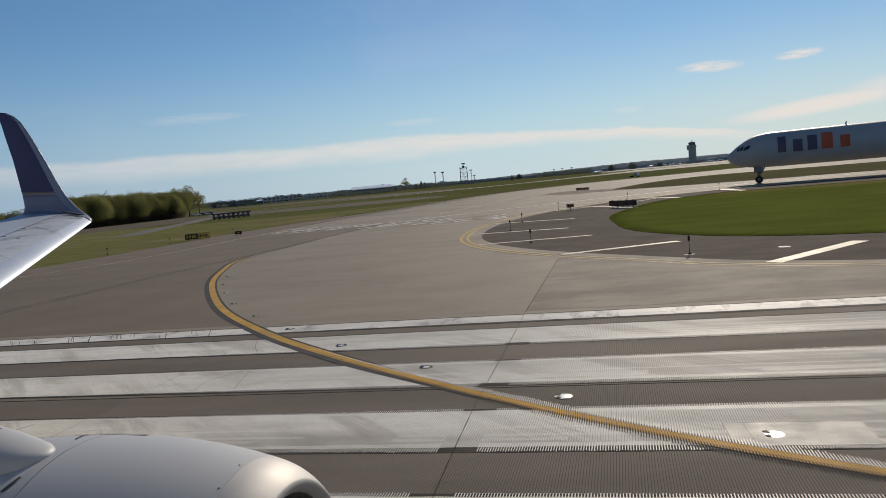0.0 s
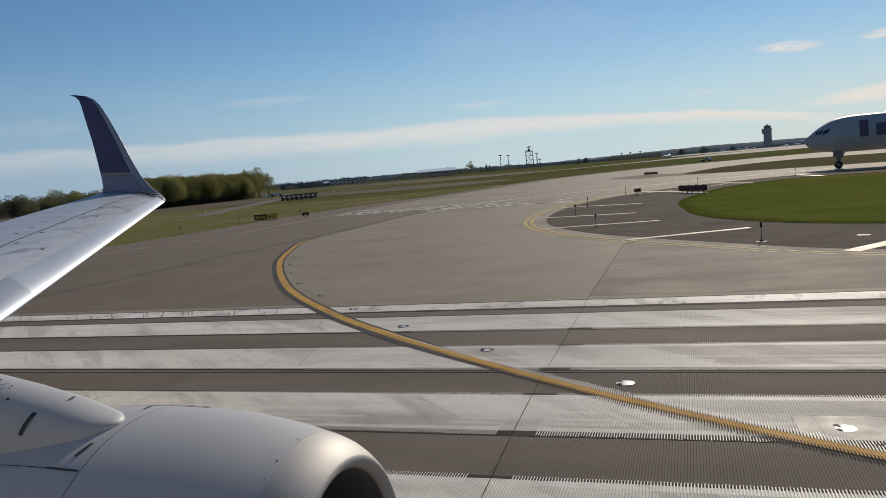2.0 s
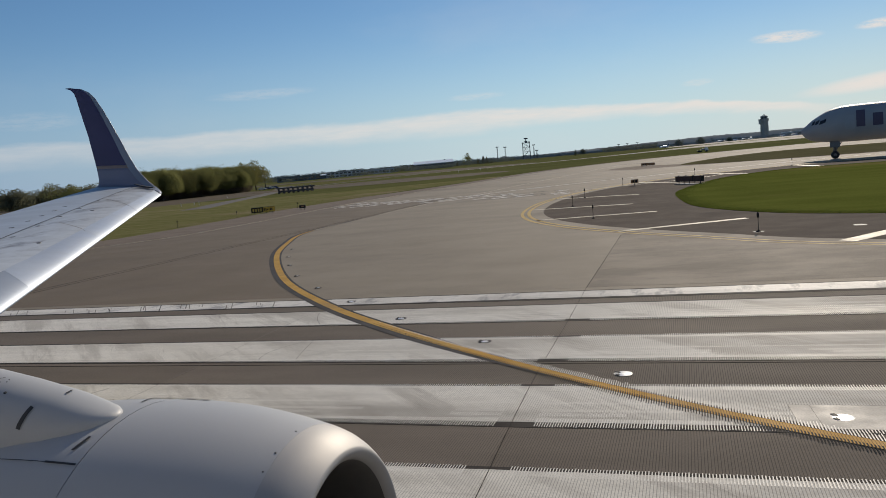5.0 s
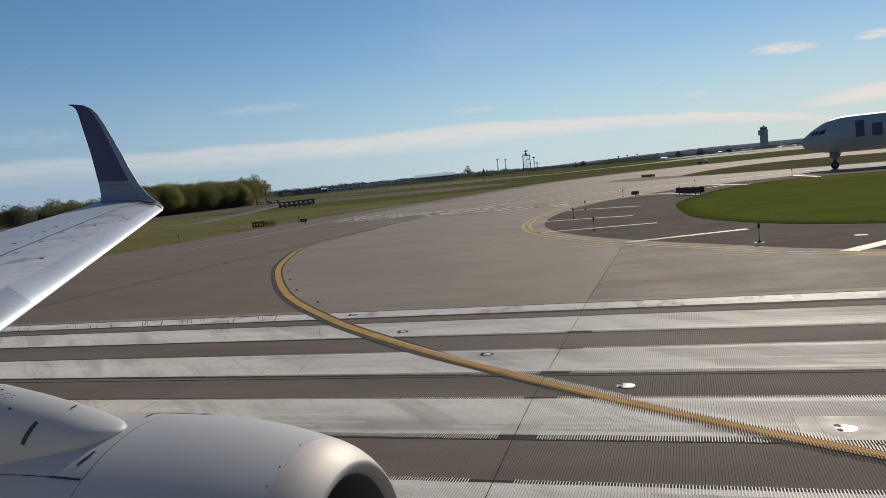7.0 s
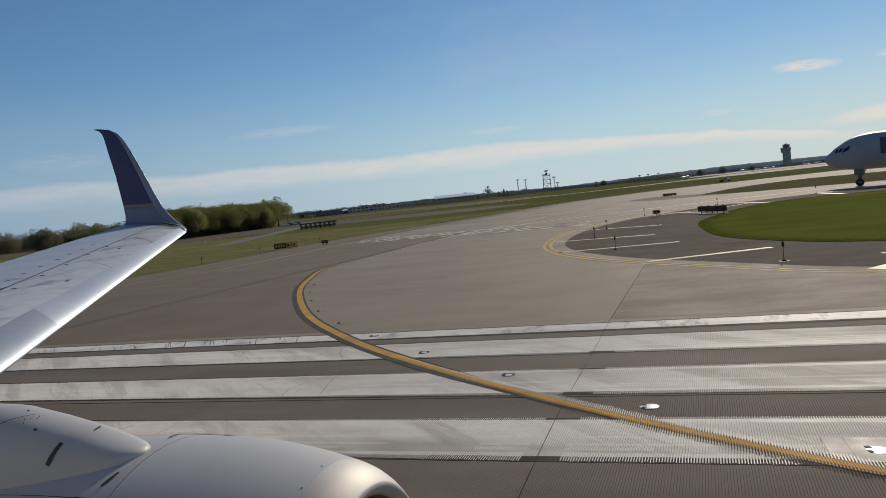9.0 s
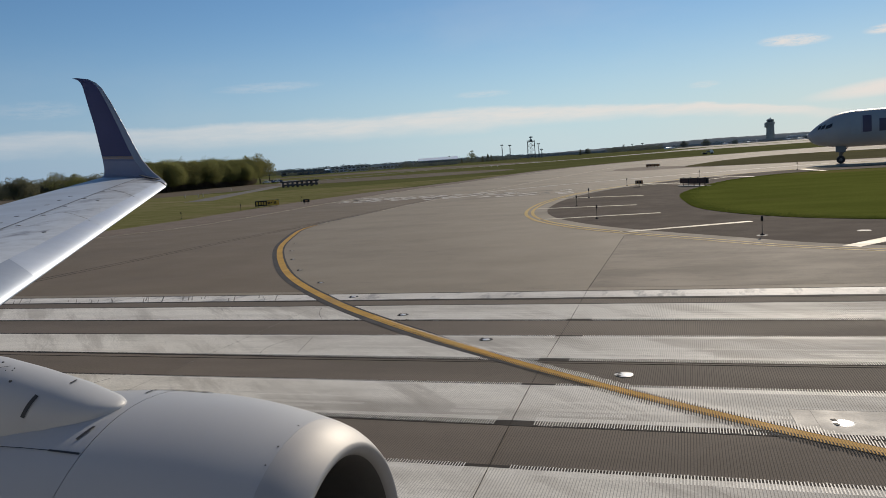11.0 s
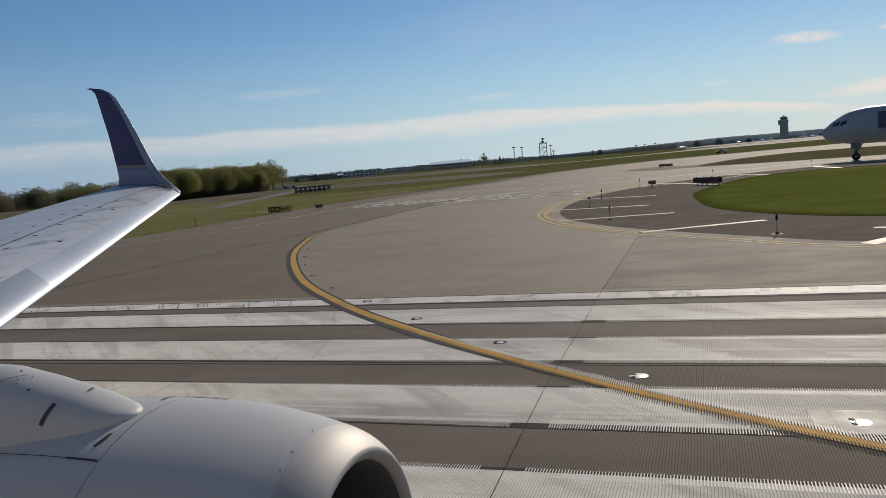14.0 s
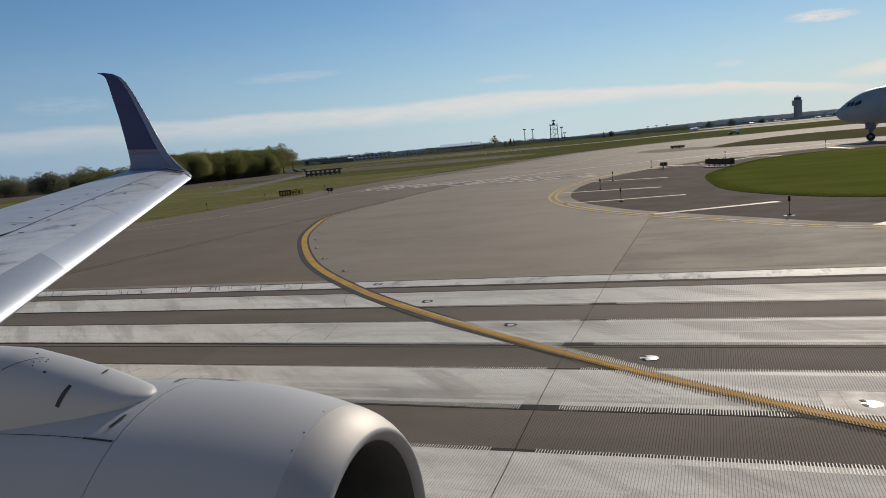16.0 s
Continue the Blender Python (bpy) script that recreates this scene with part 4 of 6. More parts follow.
strip_on([on_nacelle(1.22 + 0.2 * k, 62.5 + 1.0 * k) for k in range(10)], 0.005, M["dark_gap"], "panel_line", fan_cowl)
strip_on([on_nacelle(1.22 + 0.05 * k, 62.5 + 0.25 * k) for k in range(5)], 0.013, M["dark_gap"], "panel_line", fan_cowl)
strip_on([on_nacelle(1.31 - 0.006 * k, 67.5 + 1.1 * k) for k in range(6)], 0.019, M["dark_gap"], "vent_slot", fan_cowl, "dark vent slot")
strip_on([on_nacelle(1.30 + 0.01 * k, 96 + 1.6 * k) for k in range(7)], 0.012, M["dark_gap"], "vent_slot", fan_cowl)
strip_on([on_nacelle(0.98 + 0.1 * k, 106.5) for k in range(12)], 0.03, M["dark_gap"], "panel_line", fan_cowl)
for s, dg in ((0.285, 91), (0.28, 67), (0.28, 76)):
    p, nrm = on_nacelle(s, dg)
    opart("rivet", tube(p - nrm * 0.004, p + nrm * 0.002, 0.0045, seg=8), M["dark_gap"], inlet_cowl)


def on_pylon(x, deg):
    for (x0, z0, w0, h0), (x1, z1, w1, h1) in zip(PY, PY[1:]):
        if x1 <= x <= x0:
            f = (x - x0) / (x1 - x0)
            a = radians(deg)
            c, s_ = math.cos(a), math.sin(a)
            p = Vector((x, YP + (w0 + (w1 - w0) * f) * math.copysign(abs(c) ** 0.9, c), z0 + (z1 - z0) * f + (h0 + (h1 - h0) * f) * math.copysign(abs(s_) ** 0.9, s_)))
            return p, Vector((0.2, c, s_)).normalized()


strip_on([on_pylon(-3.40 + 0.007 * k, 160 - 5.2 * k) for k in range(7)], 0.025, M["dark_gap"], "vent_slot", pylon, "dark vent slot")
for x, deg, size in ((-3.56, 117, 0.009), (-3.74, 90, 0.007), (-3.62, 100, 0.003), (-3.65, 103, 0.003), (-3.68, 106, 0.003), (-3.63, 95, 0.003), (-3.66, 112, 0.004)):
    p, nrm = on_pylon(x, deg)
    opart("rivet", tube(p - nrm * 0.004, p + nrm * 0.0025, size, seg=8), M["dark_gap"], pylon)
strip_on([on_pylon(-3.82 + 0.02 * k, 126 - 4 * k) for k in range(9)], 0.006, M["dark_gap"], "panel_line", pylon)
strip_on([on_pylon(-3.28 + 0.004 * k, 80 + 4 * k) for k in range(4)], 0.012, M["dark_gap"], "vent_slot", pylon)


def on_wing(y, u):
    le, te = wing_le(y), wing_te(y)
    c = (te - le).length
    th = 0.115 if y > 8 else 0.125
    hgt = upper(u, th, True)
    up = Vector((0, -0.08, 1)).normalized()
    return le + (te - le) * u + up * (c * hgt), up


strip_on([on_wing(0.8 + 0.5 * k, hinge(0.8 + 0.5 * k)) for k in range(29)], 0.024, M["dark_gap"], "hinge_gap", wing, lift=0.003)
for y, u1 in ((13.0, 0.375), (10.2, 0.25)):
    strip_on([on_wing(y + 1.2 * u, u) for u in [0.07 + (u1 - 0.07) * k / 8 for k in range(9)]], 0.010, M["dark_gap"] if y > 12 else M["scuff"], "panel_line", wing)
strip_on([on_wing(8.86 + 0.2 * u, u) for u in [0.36 + 0.05 * k for k in range(10)]], 0.010, M["dark_gap"], "panel_line")
for y, u in [(7.0 + 0.6 * k, 0.37 + 0.0278 * 0.6 * k + 0.03 * (k < 3)) for k in range(10)] + [(8.2 + 0.98 * k, 0.29 + 0.016 * k) for k in range(6)] + [(11.9, 0.23), (8.9, 0.15)]:
    p, up = on_wing(y + RNG.uniform(-0.05, 0.05), u)
    cover = tube(p - up * 0.005, p + up * 0.003, 0.045, 0.035, 10)
    for v in cover.verts:
        v.co.x = p.x + (v.co.x - p.x) * 1.4
    opart("fastener_cover", cover, M["grey_metal"], wing, label="small grey fastener cover")

notch = bmesh.new()
loft([[Vector((-12.64, y, 4.052)), Vector((-12.365, y, 3.985)), Vector((-12.12, y, 3.937)), Vector((-12.13, y, 3.915)), Vector((-12.365, y, 3.955)), Vector((-12.62, y, 4.035))] for y in (15.46, 15.56)], bm=notch)
opart("tip_gap", notch, M["dark_gap"], label="dark gap below the winglet root")

# ---------------------------------------------------------------- lights set into the pavement
def inset_light(x, y, turn):
    t = thing("inset_light", "low round inset light on a white painted patch", "taxiway light", pose(x, y, 0.0, 0, 0, turn), "inset lights along the curved line")
    bm = bmesh.new()
    bmesh.ops.create_circle(bm, cap_ends=True, radius=0.165 if x > -4 else 0.16 if x > -11 else 0.11, segments=28)
    ragged = random.Random(int(x * 100))
    for v in bm.verts:
        v.co = Vector((v.co.x, v.co.y, 0)) * ragged.uniform(0.86, 1.06)
        v.co.z = 0.010
    part("painted_patch", bm, M["bright_paint"] if x > -4 else M["border_paint"], t, "worn painted patch")
    up = Matrix(((0, 0, 1, 0), (0, 1, 0, 0), (1, 0, 0, 0), (0, 0, 0, 1)))
    if x > -4:
        part("rim", lathe([(0.0105, 0.135), (0.013, 0.127), (0.014, 0.10), (0.014, 0.085)], up, 28), M["light_metal"], t, "bright cast metal rim", True)
    size = 0.85 if x > -11 else 0.6
    part("dome", lathe([(0.0105, 0.098 * size), (0.014, 0.085 * size), (0.016, 0.05 * size), (0.0165, 0.005)], up, 24), M["light_metal"], t, "worn metal light top", True)
    for cx, cy, hx, hy in ((-0.125, -0.045, 0.05, 0.030), (0.02, -0.11, 0.045, 0.026)):
        part("lens_slot", box(cx - hx, cy - hy, 0.008, cx + hx, cy + hy, 0.0185, bevel=0.003), M["black_metal"], t, "dark lens slot")
    return t


LIGHTS = [(-20.6, 37.2), (-18.87, 33.6), (-17.0, 30.3), (-14.8, 26.85), (-12.3, 23.7), (-9.8, 20.9), (-7.2, 18.25), (-4.3, 15.65), (-1.2, 13.2), (1.85, 11.1), (5.2, 9.2)]
for i, (x, y) in enumerate(LIGHTS):
    inset_light(x, y, -38 - 3 * i)
patch = tagged(mesh_ob("concrete_patch", sheet([(1.28, 10.66), (3.1, 10.66), (3.1, 11.62), (1.22, 11.62)], 0.0085, 0.004), M["patch"], smooth=False),
               "pale square concrete repair patch round a light", "repair patch", kind="structure")
for a, b in (((1.28, 10.66), (1.22, 11.62)), ((1.22, 11.62), (3.1, 11.62)), ((1.56, 10.66), (1.5, 11.62))):
    part("sawn_edge", ribbon([a, b], 0.006, 0.0092, 0.0006), M["scuff"], patch, "dark sawn edge")


# ---------------------------------------------------------------- edge lights on stakes
def edge_light(x, y, tall, plate):
    t = thing("edge_light", "short dark taxiway edge light on a thin stake", "taxiway light", pose(x, y, 0.004), "edge lights")
    part("stake", tube((0, 0, 0), (0, 0, tall - 0.2), 0.013, 0.012, 10), M["black_metal"], t)
    part("base_flange", lathe([(0.0, 0.10), (0.03, 0.10), (0.05, 0.05), (0.08, 0.03)], Matrix(((0, 0, 1, 0), (0, 1, 0, 0), (1, 0, 0, 0), (0, 0, 0, 1))), 16), M["black_metal"], t, smooth=True)
    cap = lathe([(tall - 0.22, 0.025), (tall - 0.20, 0.05), (tall - 0.08, 0.05), (tall - 0.03, 0.04), (tall, 0.01)], Matrix(((0, 0, 1, 0), (0, 1, 0, 0), (1, 0, 0, 0), (0, 0, 0, 1))), 16)
    part("lamp_head", cap, M["black_metal"], t, "dark lamp head", True)
    if plate:
        bm = bmesh.new()
        bmesh.ops.create_circle(bm, cap_ends=True, radius=0.22, segments=24)
        for v in bm.verts:
            v.co.z = 0.008
        part("base_plate", bm, M["plate_white"], t, "white base plate")


for x, y, tall, pl in ((2.7, 33.5, 0.80, True), (-5.2, 44.7, 0.8, False), (-7.9, 55.8, 0.8, False), (-8.2, 65.4, 0.8, False), (-6.4, 83.2, 0.8, False), (1.0, 94.7, 0.8, False),
                       (12.2, 101.0, 0.9, False), (-48.2, 64.5, 0.7, False), (-48.4, 75.5, 0.7, False), (-47.4, 88.0, 0.7, False)):
    edge_light(x, y, tall, pl)
bm = bmesh.new()
bmesh.ops.create_circle(bm, cap_ends=True, radius=0.26, segments=24)
for v in bm.verts:
    v.co = v.co + Vector((6.5, 34.0, 0.012))
tagged(mesh_ob("cover_plate", bm, M["plate_white"], smooth=False), "round white painted cover plate on asphalt", "cover plate")


# ---------------------------------------------------------------- airfield signs
def sign(name, label, x, y, turn, width, height, lift, panels, legs=4, deep=0.28):
    """panels: (share of the width, face material, glyph material, glyphs) from left to right as seen from the front."""
    t = thing(name, label, "airfield sign", pose(x, y, 0.02, 0, 0, turn), "airfield signs")
    part("housing", box(-width / 2, 0, lift, width / 2, deep, lift + height, bevel=0.025), M["black_metal"], t, "black metal housing")
    for k in range(legs):
        lx = -width / 2 + width * (k + 0.5) / legs
        part("leg", box(lx - 0.03, deep / 2 - 0.03, -0.02, lx + 0.03, deep / 2 + 0.03, lift + 0.02), M["black_metal"], t)
    x0 = -width / 2
    for share, face, glyph, glyphs in panels:
        x1 = x0 + width * share
        panel = part("panel", box(x0 + 0.02, -0.012, lift + 0.03, x1 - 0.02, 0.004, lift + height - 0.03), face, t)
        for (g0, g1, h0, h1) in glyphs:
            gx0, gx1 = x0 + (x1 - x0) * g0, x0 + (x1 - x0) * g1
            part("marking", box(gx0, -0.018, lift + height * h0, gx1, -0.010, lift + height * h1), glyph, panel)
        x0 = x1
    return t


BARS = [(0.12, 0.24, 0.22, 0.78), (0.34, 0.46, 0.22, 0.78), (0.56, 0.68, 0.22, 0.78), (0.76, 0.88, 0.22, 0.78)]
YB = [(0.14, 0.30, 0.25, 0.75), (0.40, 0.56, 0.25, 0.75), (0.66, 0.86, 0.38, 0.62)]
sign("taxiway_sign", "black and yellow airfield sign with unreadable bars beside the taxiway", -47.6, 79.9, 31, 2.75, 0.62, 0.12,
     [(0.5, M["black_metal"], M["sign_yellow"], BARS), (0.25, M["sign_yellow"], M["black_metal"], YB), (0.25, M["sign_yellow"], M["black_metal"], YB[:2])])
sign("distance_sign", "small dark airfield sign on a post beside the taxiway", -43.0, 81.0, 31, 0.75, 0.36, 0.22, [(1.0, M["black_metal"], M["sign_brown"], [(0.3, 0.7, 0.3, 0.7)])], 2)
back = sign("sign_back", "wide black airfield sign seen from behind on short legs", 0.4, 75.9, 134, 3.4, 0.52, 0.2,
     [(1 / 3, M["black_metal"], M["sign_yellow"], BARS), (1 / 3, M["sign_yellow"], M["black_metal"], YB), (1 / 3, M["black_metal"], M["sign_yellow"], BARS)], 5)
for k in range(3):
    x0 = -1.66 + 1.11 * k
    part("back_plate", box(x0 + 0.03, 0.276, 0.25, x0 + 1.07, 0.292, 0.67), M["sign_dark"], back, "dull brown back plate")
for k in range(4):
    part("lamp", box(-1.45 + 0.92 * k, 0.08, 0.715, -1.35 + 0.92 * k, 0.18, 0.79, bevel=0.02), M["black_metal"], back, "small lamp on top")
part("base_slab", box(-1.9, -0.15, -0.02, 1.9, 0.45, 0.015), M["plate_white"], back, "pale concrete base slab")
sign("small_sign", "small dark airfield sign on a post", -4.9, 79.3, 8, 0.72, 0.36, 0.28, [(1.0, M["sign_brown"], M["black_metal"], [(0.2, 0.4, 0.25, 0.75), (0.55, 0.8, 0.25, 0.75)])], 1)
sign("far_sign", "low wide black airfield sign beyond the junction", -6.9, 154.5, -12, 2.6, 0.46, 0.12, [(1.0, M["sign_brown"], M["black_metal"], [(0.12, 0.2, 0.3, 0.7), (0.3, 0.38, 0.3, 0.7), (0.62, 0.7, 0.3, 0.7)])], 4)

# ---------------------------------------------------------------- cargo jet on the next taxiway
def cargo_jet():
    yaw = 180 - 9.0
    m = pose(15.0, 113.8, 0.0, 0, 0, yaw + 180)      # local +x runs from nose to tail
    jet = thing("cargo_jet", "white cargo jet with purple and orange blocks on the taxiway", "aircraft", m)
    nose = [(0.0, 0.05, 4.0), (0.12, 0.33, 3.96), (0.4, 0.66, 3.86), (0.8, 1.0, 3.86), (1.5, 1.46, 4.0), (3.0, 2.05, 4.33), (4.2, 2.30, 4.47), (5.4, 2.42, 4.54),
            (7, 2.44, 4.55), (9, 2.44, 4.55), (20, 2.44, 4.55), (33, 2.44, 4.55), (38, 2.2, 4.75), (43, 1.55, 5.2), (47, 0.7, 5.8), (48.5, 0.2, 6.0)]

    nose = [(0.0, 0.05, 4.0)] + [tuple(p) for p in curve_points(nose[1:], 5)]

    def at(d):
        for (a, r0, z0), (b, r1, z1) in zip(nose, nose[1:]):
            if a <= d <= b and b > a:
                f = (d - a) / (b - a)
                return (r0 + (r1 - r0) * f) * 0.97, z0 + (z1 - z0) * f - 0.08

    def skin(d, deg, lift=0.0):
        r, z = at(d)
        a = radians(deg)
        return Vector((d, (r + lift) * 0.94 * math.cos(a), z + (r + lift) * math.sin(a)))

    def patch_on(name, d0, d1, a0, a1, mat, parent=jet, lift=0.012, label="", n=8, shear=0.0):
        bm = bmesh.new()
        g = [[bm.verts.new(skin(d0 + (d1 - d0) * i / n + shear * j / n, a0 + (a1 - a0) * j / n, lift)) for i in range(n + 1)] for j in range(n + 1)]
        for j in range(n):
            for i in range(n):
                bm.faces.new((g[j][i], g[j][i + 1], g[j + 1][i + 1], g[j + 1][i]))
        bmesh.ops.recalc_face_normals(bm, faces=bm.faces)
        return part(name, bm, mat, parent, label, True)

    rings = [[skin(d, 360 * q / 56) for q in range(56)] for d, _, _ in nose]
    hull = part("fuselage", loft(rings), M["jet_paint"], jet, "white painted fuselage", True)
    # the side that faces the runway is at +y (local), the far one at -y
    for sgn in (1, -1):
        base = 0 if sgn == 1 else 180
        def deg(x):
            return base + sgn * x
        for d0, d1, a0, a1 in ((1.30, 1.64, 30, 50), (1.69, 2.12, 24, 41), (2.18, 2.95, 17, 31)):
            patch_on("cockpit_window", d0, d1, deg(a0), deg(a1), M["glass"], hull, 0.02, "dark cockpit window", 4, 0.18)
        # livery title as plain blocks of two colours
        for d0, d1, a0, a1, c in ((6.5, 7.5, -13, 41, "purple"), (8.35, 9.5, -13, 26, "purple"), (10.1, 11.25, -13, 36, "purple"), (11.75, 13.1, -13, 41, "orange"), (13.95, 15.1, -13, 26, "orange")):
            patch_on("title_block", d0, d1, deg(a0), deg(a1), M[c], hull, 0.015, c + " painted block", 6)
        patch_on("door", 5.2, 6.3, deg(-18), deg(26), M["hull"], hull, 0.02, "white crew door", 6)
    bm = loft([[Vector((14.7, y, 6.75)), Vector((14.96, y, 6.75)), Vector((15.04, y * 0.4, 7.25)), Vector((14.94, y * 0.4, 7.25))] for y in (-0.04, 0.04)])
    part("antenna", bm, M["hull"], jet)
    # nose gear
    gear = part("nose_gear", tube((4.0, 0, 0.5), (4.0, 0, 2.4), 0.2, 0.3, 14), M["grey_metal"], jet, "grey nose gear leg", True)
    part("drag_brace", tube((4.05, 0, 1.0), (4.9, 0, 2.3), 0.07, seg=10), M["grey_metal"], jet)
    for sy in (-0.62, 0.62):
        part("gear_door", box(3.4, sy - 0.03, 1.5, 4.6, sy + 0.03, 2.5, bevel=0.01), M["dark_steel"], jet, "grey gear door")
    prof = [(-0.17, 0.2), (-0.18, 0.38), (-0.13, 0.49), (0, 0.52), (0.13, 0.49), (0.18, 0.38), (0.17, 0.2), (-0.17, 0.2)]
    for sy in (-0.32, 0.32):
        wh = part("wheel", lathe(prof, Matrix(((0, 1, 0, 4.0), (1, 0, 0, sy), (0, 0, 1, 0.52), (0, 0, 0, 1))), 28), M["rubber"], jet, "black tyre", True)
        part("rim", lathe([(-0.15, 0.02), (-0.16, 0.2), (0.16, 0.2), (0.15, 0.02)], Matrix(((0, 1, 0, 4.0), (1, 0, 0, sy), (0, 0, 1, 0.52), (0, 0, 0, 1))), 20), M["grey_metal"], wh, "grey rim", True)
    # wings, engines and main gear
    for sy in (1, -1):
        rings = []
        for y, d, c, z, th in ((2.0, 20.2, 10.0, 3.0, 0.14), (7.5, 24.2, 6.6, 3.55, 0.12), (23.5, 34.0, 2.4, 5.2, 0.10)):
            rings.append(section((d, sy * y, z), (d + c, sy * y, z - 0.1), th, (0, 0, 1)))
        part("wing", loft(rings), M["skin"], jet, "grey wing", True)
        mm = Matrix(((1, 0, 0, 20.8), (0, 1, 0, sy * 7.8), (0, 0, 1, 2.3), (0, 0, 0, 1)))
        part("engine", lathe([(1.0, 1.05), (0.2, 1.12), (0, 1.2), (0.1, 1.3), (0.6, 1.42), (1.8, 1.48), (3.6, 1.3), (4.4, 1.05), (4.4, 0.7), (5.6, 0.35)], mm, 40), M["nacelle"], jet, "grey engine nacelle", True)
        part("fan", lathe([(0.5, 0.02), (0.95, 0.35), (1.0, 1.08)], mm, 32), M["dark_gap"], jet, "dark fan", True)
        part("pylon", box(21.6, sy * 7.8 - 0.2, 3.3, 25.5, sy * 7.8 + 0.2, 4.0, bevel=0.08), M["nacelle"], jet)
        part("main_gear", tube((28.5, sy * 4.6, 0.55), (28.2, sy * 4.3, 3.2), 0.2, 0.24, 12), M["grey_metal"], jet, "grey main gear leg", True)
        for dx in (-0.7, 0.7):
            for dy in (-0.55, 0.55):
                part("wheel", lathe([(a * 1.2, b * 1.1) for a, b in prof], Matrix(((0, 1, 0, 28.5 + dx), (1, 0, 0, sy * 4.6 + dy), (0, 0, 1, 0.572), (0, 0, 0, 1))), 24), M["rubber"], jet, "black tyre", True)
        part("tailplane", loft([section((41.5, sy * 0.8, 6.4), (46.5, sy * 0.8, 6.4), 0.1, (0, 0, 1)), section((46.0, sy * 9, 7.3), (48.3, sy * 9, 7.3), 0.09, (0, 0, 1))]), M["hull"], jet, smooth=True)
    part("tail_fin", loft([section((36.5, 0, 7.2), (45.5, 0, 7.2), 0.1, (0, 1, 0)), section((44.5, 0, 15.8), (48.4, 0, 15.8), 0.09, (0, 1, 0))]), M["purple"], jet, "purple tail fin", True)


cargo_jet()


# ---------------------------------------------------------------- field: road, bare soil, far strips
def polar(a, d, z=0.0):
    """A place by its bearing, degrees right of +y, and distance."""
    return Vector((d * math.sin(radians(a)), d * math.cos(radians(a)), z))


road = thing("service_road", "pale service road across the grass field", "road", kind="structure")
part("lane", ribbon(curve_points([(-80, 112), (-86.4, 127), (-94.3, 146), (-104, 172), (-121, 212), (-131, 235), (-137, 262), (-138, 290), (-136, 330), (-128, 380)], 8), 5.0, -0.02, 0.02), M["gravel"], road)
part("lane", ribbon(curve_points([(-126, 224), (-140, 250), (-158, 285), (-172, 310), (-195, 335)], 8), 7.0, -0.016, 0.02), M["gravel"], road)
tagged(mesh_ob("dry_verge", sheet(curve_points([(-48, 30), (-48, 90), (-46, 125), (-39.5, 165), (-44, 172), (-58, 158), (-86, 150), (-125, 160), (-190, 150), (-200, 60), (-110, 24)], 6, True), -0.034, 0.02), M["dry_grass"], smooth=False),
       "dry olive and straw coloured grass verge beside the taxiway", "grass", kind="structure")
for lift, (nm, pts) in enumerate((("bare_soil", [(-230, 205), (-140, 150), (-112, 168), (-120, 215), (-160, 262), (-215, 300), (-300, 270)]),
                ("bare_soil", [(-420, 250), (-300, 190), (-205, 205), (-215, 235), (-262, 285), (-330, 330), (-450, 330)]),
                ("bare_soil", [(-300, 480), (-160, 396), (-112, 394), (-84, 428), (-98, 480), (-200, 560)]),
                ("bare_soil", [(-140, 225), (-95, 200), (-60, 205), (-52, 235), (-80, 262), (-130, 262)]))):
    tagged(mesh_ob(nm, sheet(curve_points(pts, 6, True), -0.03 + 0.006 * lift, 0.02), M["dirt"], smooth=False), "dull brown patch of bare soil and dry grass", "soil", kind="structure")
tagged(mesh_ob("far_taxiway", sheet(curve_points([(-140, 366), (-103, 376), (-72, 402), (-40, 450), (-5, 515), (36, 530), (140, 560), (420, 600), (420, 820), (57, 780), (6, 680), (-20, 570),
                                                  (-50, 474), (-79, 420), (-108, 388)], 4, True), -0.015, 0.03), M["far_concrete"], smooth=False),
       "far pale concrete taxiway beyond the grass", "taxiway", kind="structure")
far_edge = thing("far_edge_line", "pale edge line along the far taxiway", "taxiway marking", kind="structure")
part("line", ribbon(curve_points([(-108, 386), (-79, 418), (-50, 472), (-20, 568), (6, 678), (57, 778)], 6), 1.0, 0.004, 0.003), M["hold_paint"], far_edge)
part("line", ribbon(curve_points([(-103, 378), (-72, 404), (-40, 452), (-5, 517), (36, 532), (140, 562), (420, 602)], 6), 1.0, 0.004, 0.003), M["hold_paint"], far_edge)
tagged(mesh_ob("far_apron", sheet([(-20, 860), (330, 800), (380, 1250), (-10, 1300)], -0.01, 0.03), M["far_concrete"], smooth=False), "far pale apron below the control tower", "apron", kind="structure")


# ---------------------------------------------------------------- trees
def leaf_cloud(bm, rng, centre, rad, count, size):
    for _ in range(count):
        d = Vector((rng.gauss(0, 1), rng.gauss(0, 1), rng.gauss(0, 1))).normalized()
        p = centre + Vector((d.x * rad[0], d.y * rad[1], d.z * rad[2])) * (rng.uniform(0.35, 1.0) ** 0.5)
        s = size * rng.uniform(0.5, 1.2)
        u = Vector((rng.gauss(0, 1), rng.gauss(0, 1), rng.gauss(0, 0.6))).normalized() * s
        v = u.orthogonal().normalized() * s * rng.uniform(0.4, 0.8)
        q = [bm.verts.new(p + c) for c in (-u, v, u * 1.1, -v)]
        bm.faces.new(q)


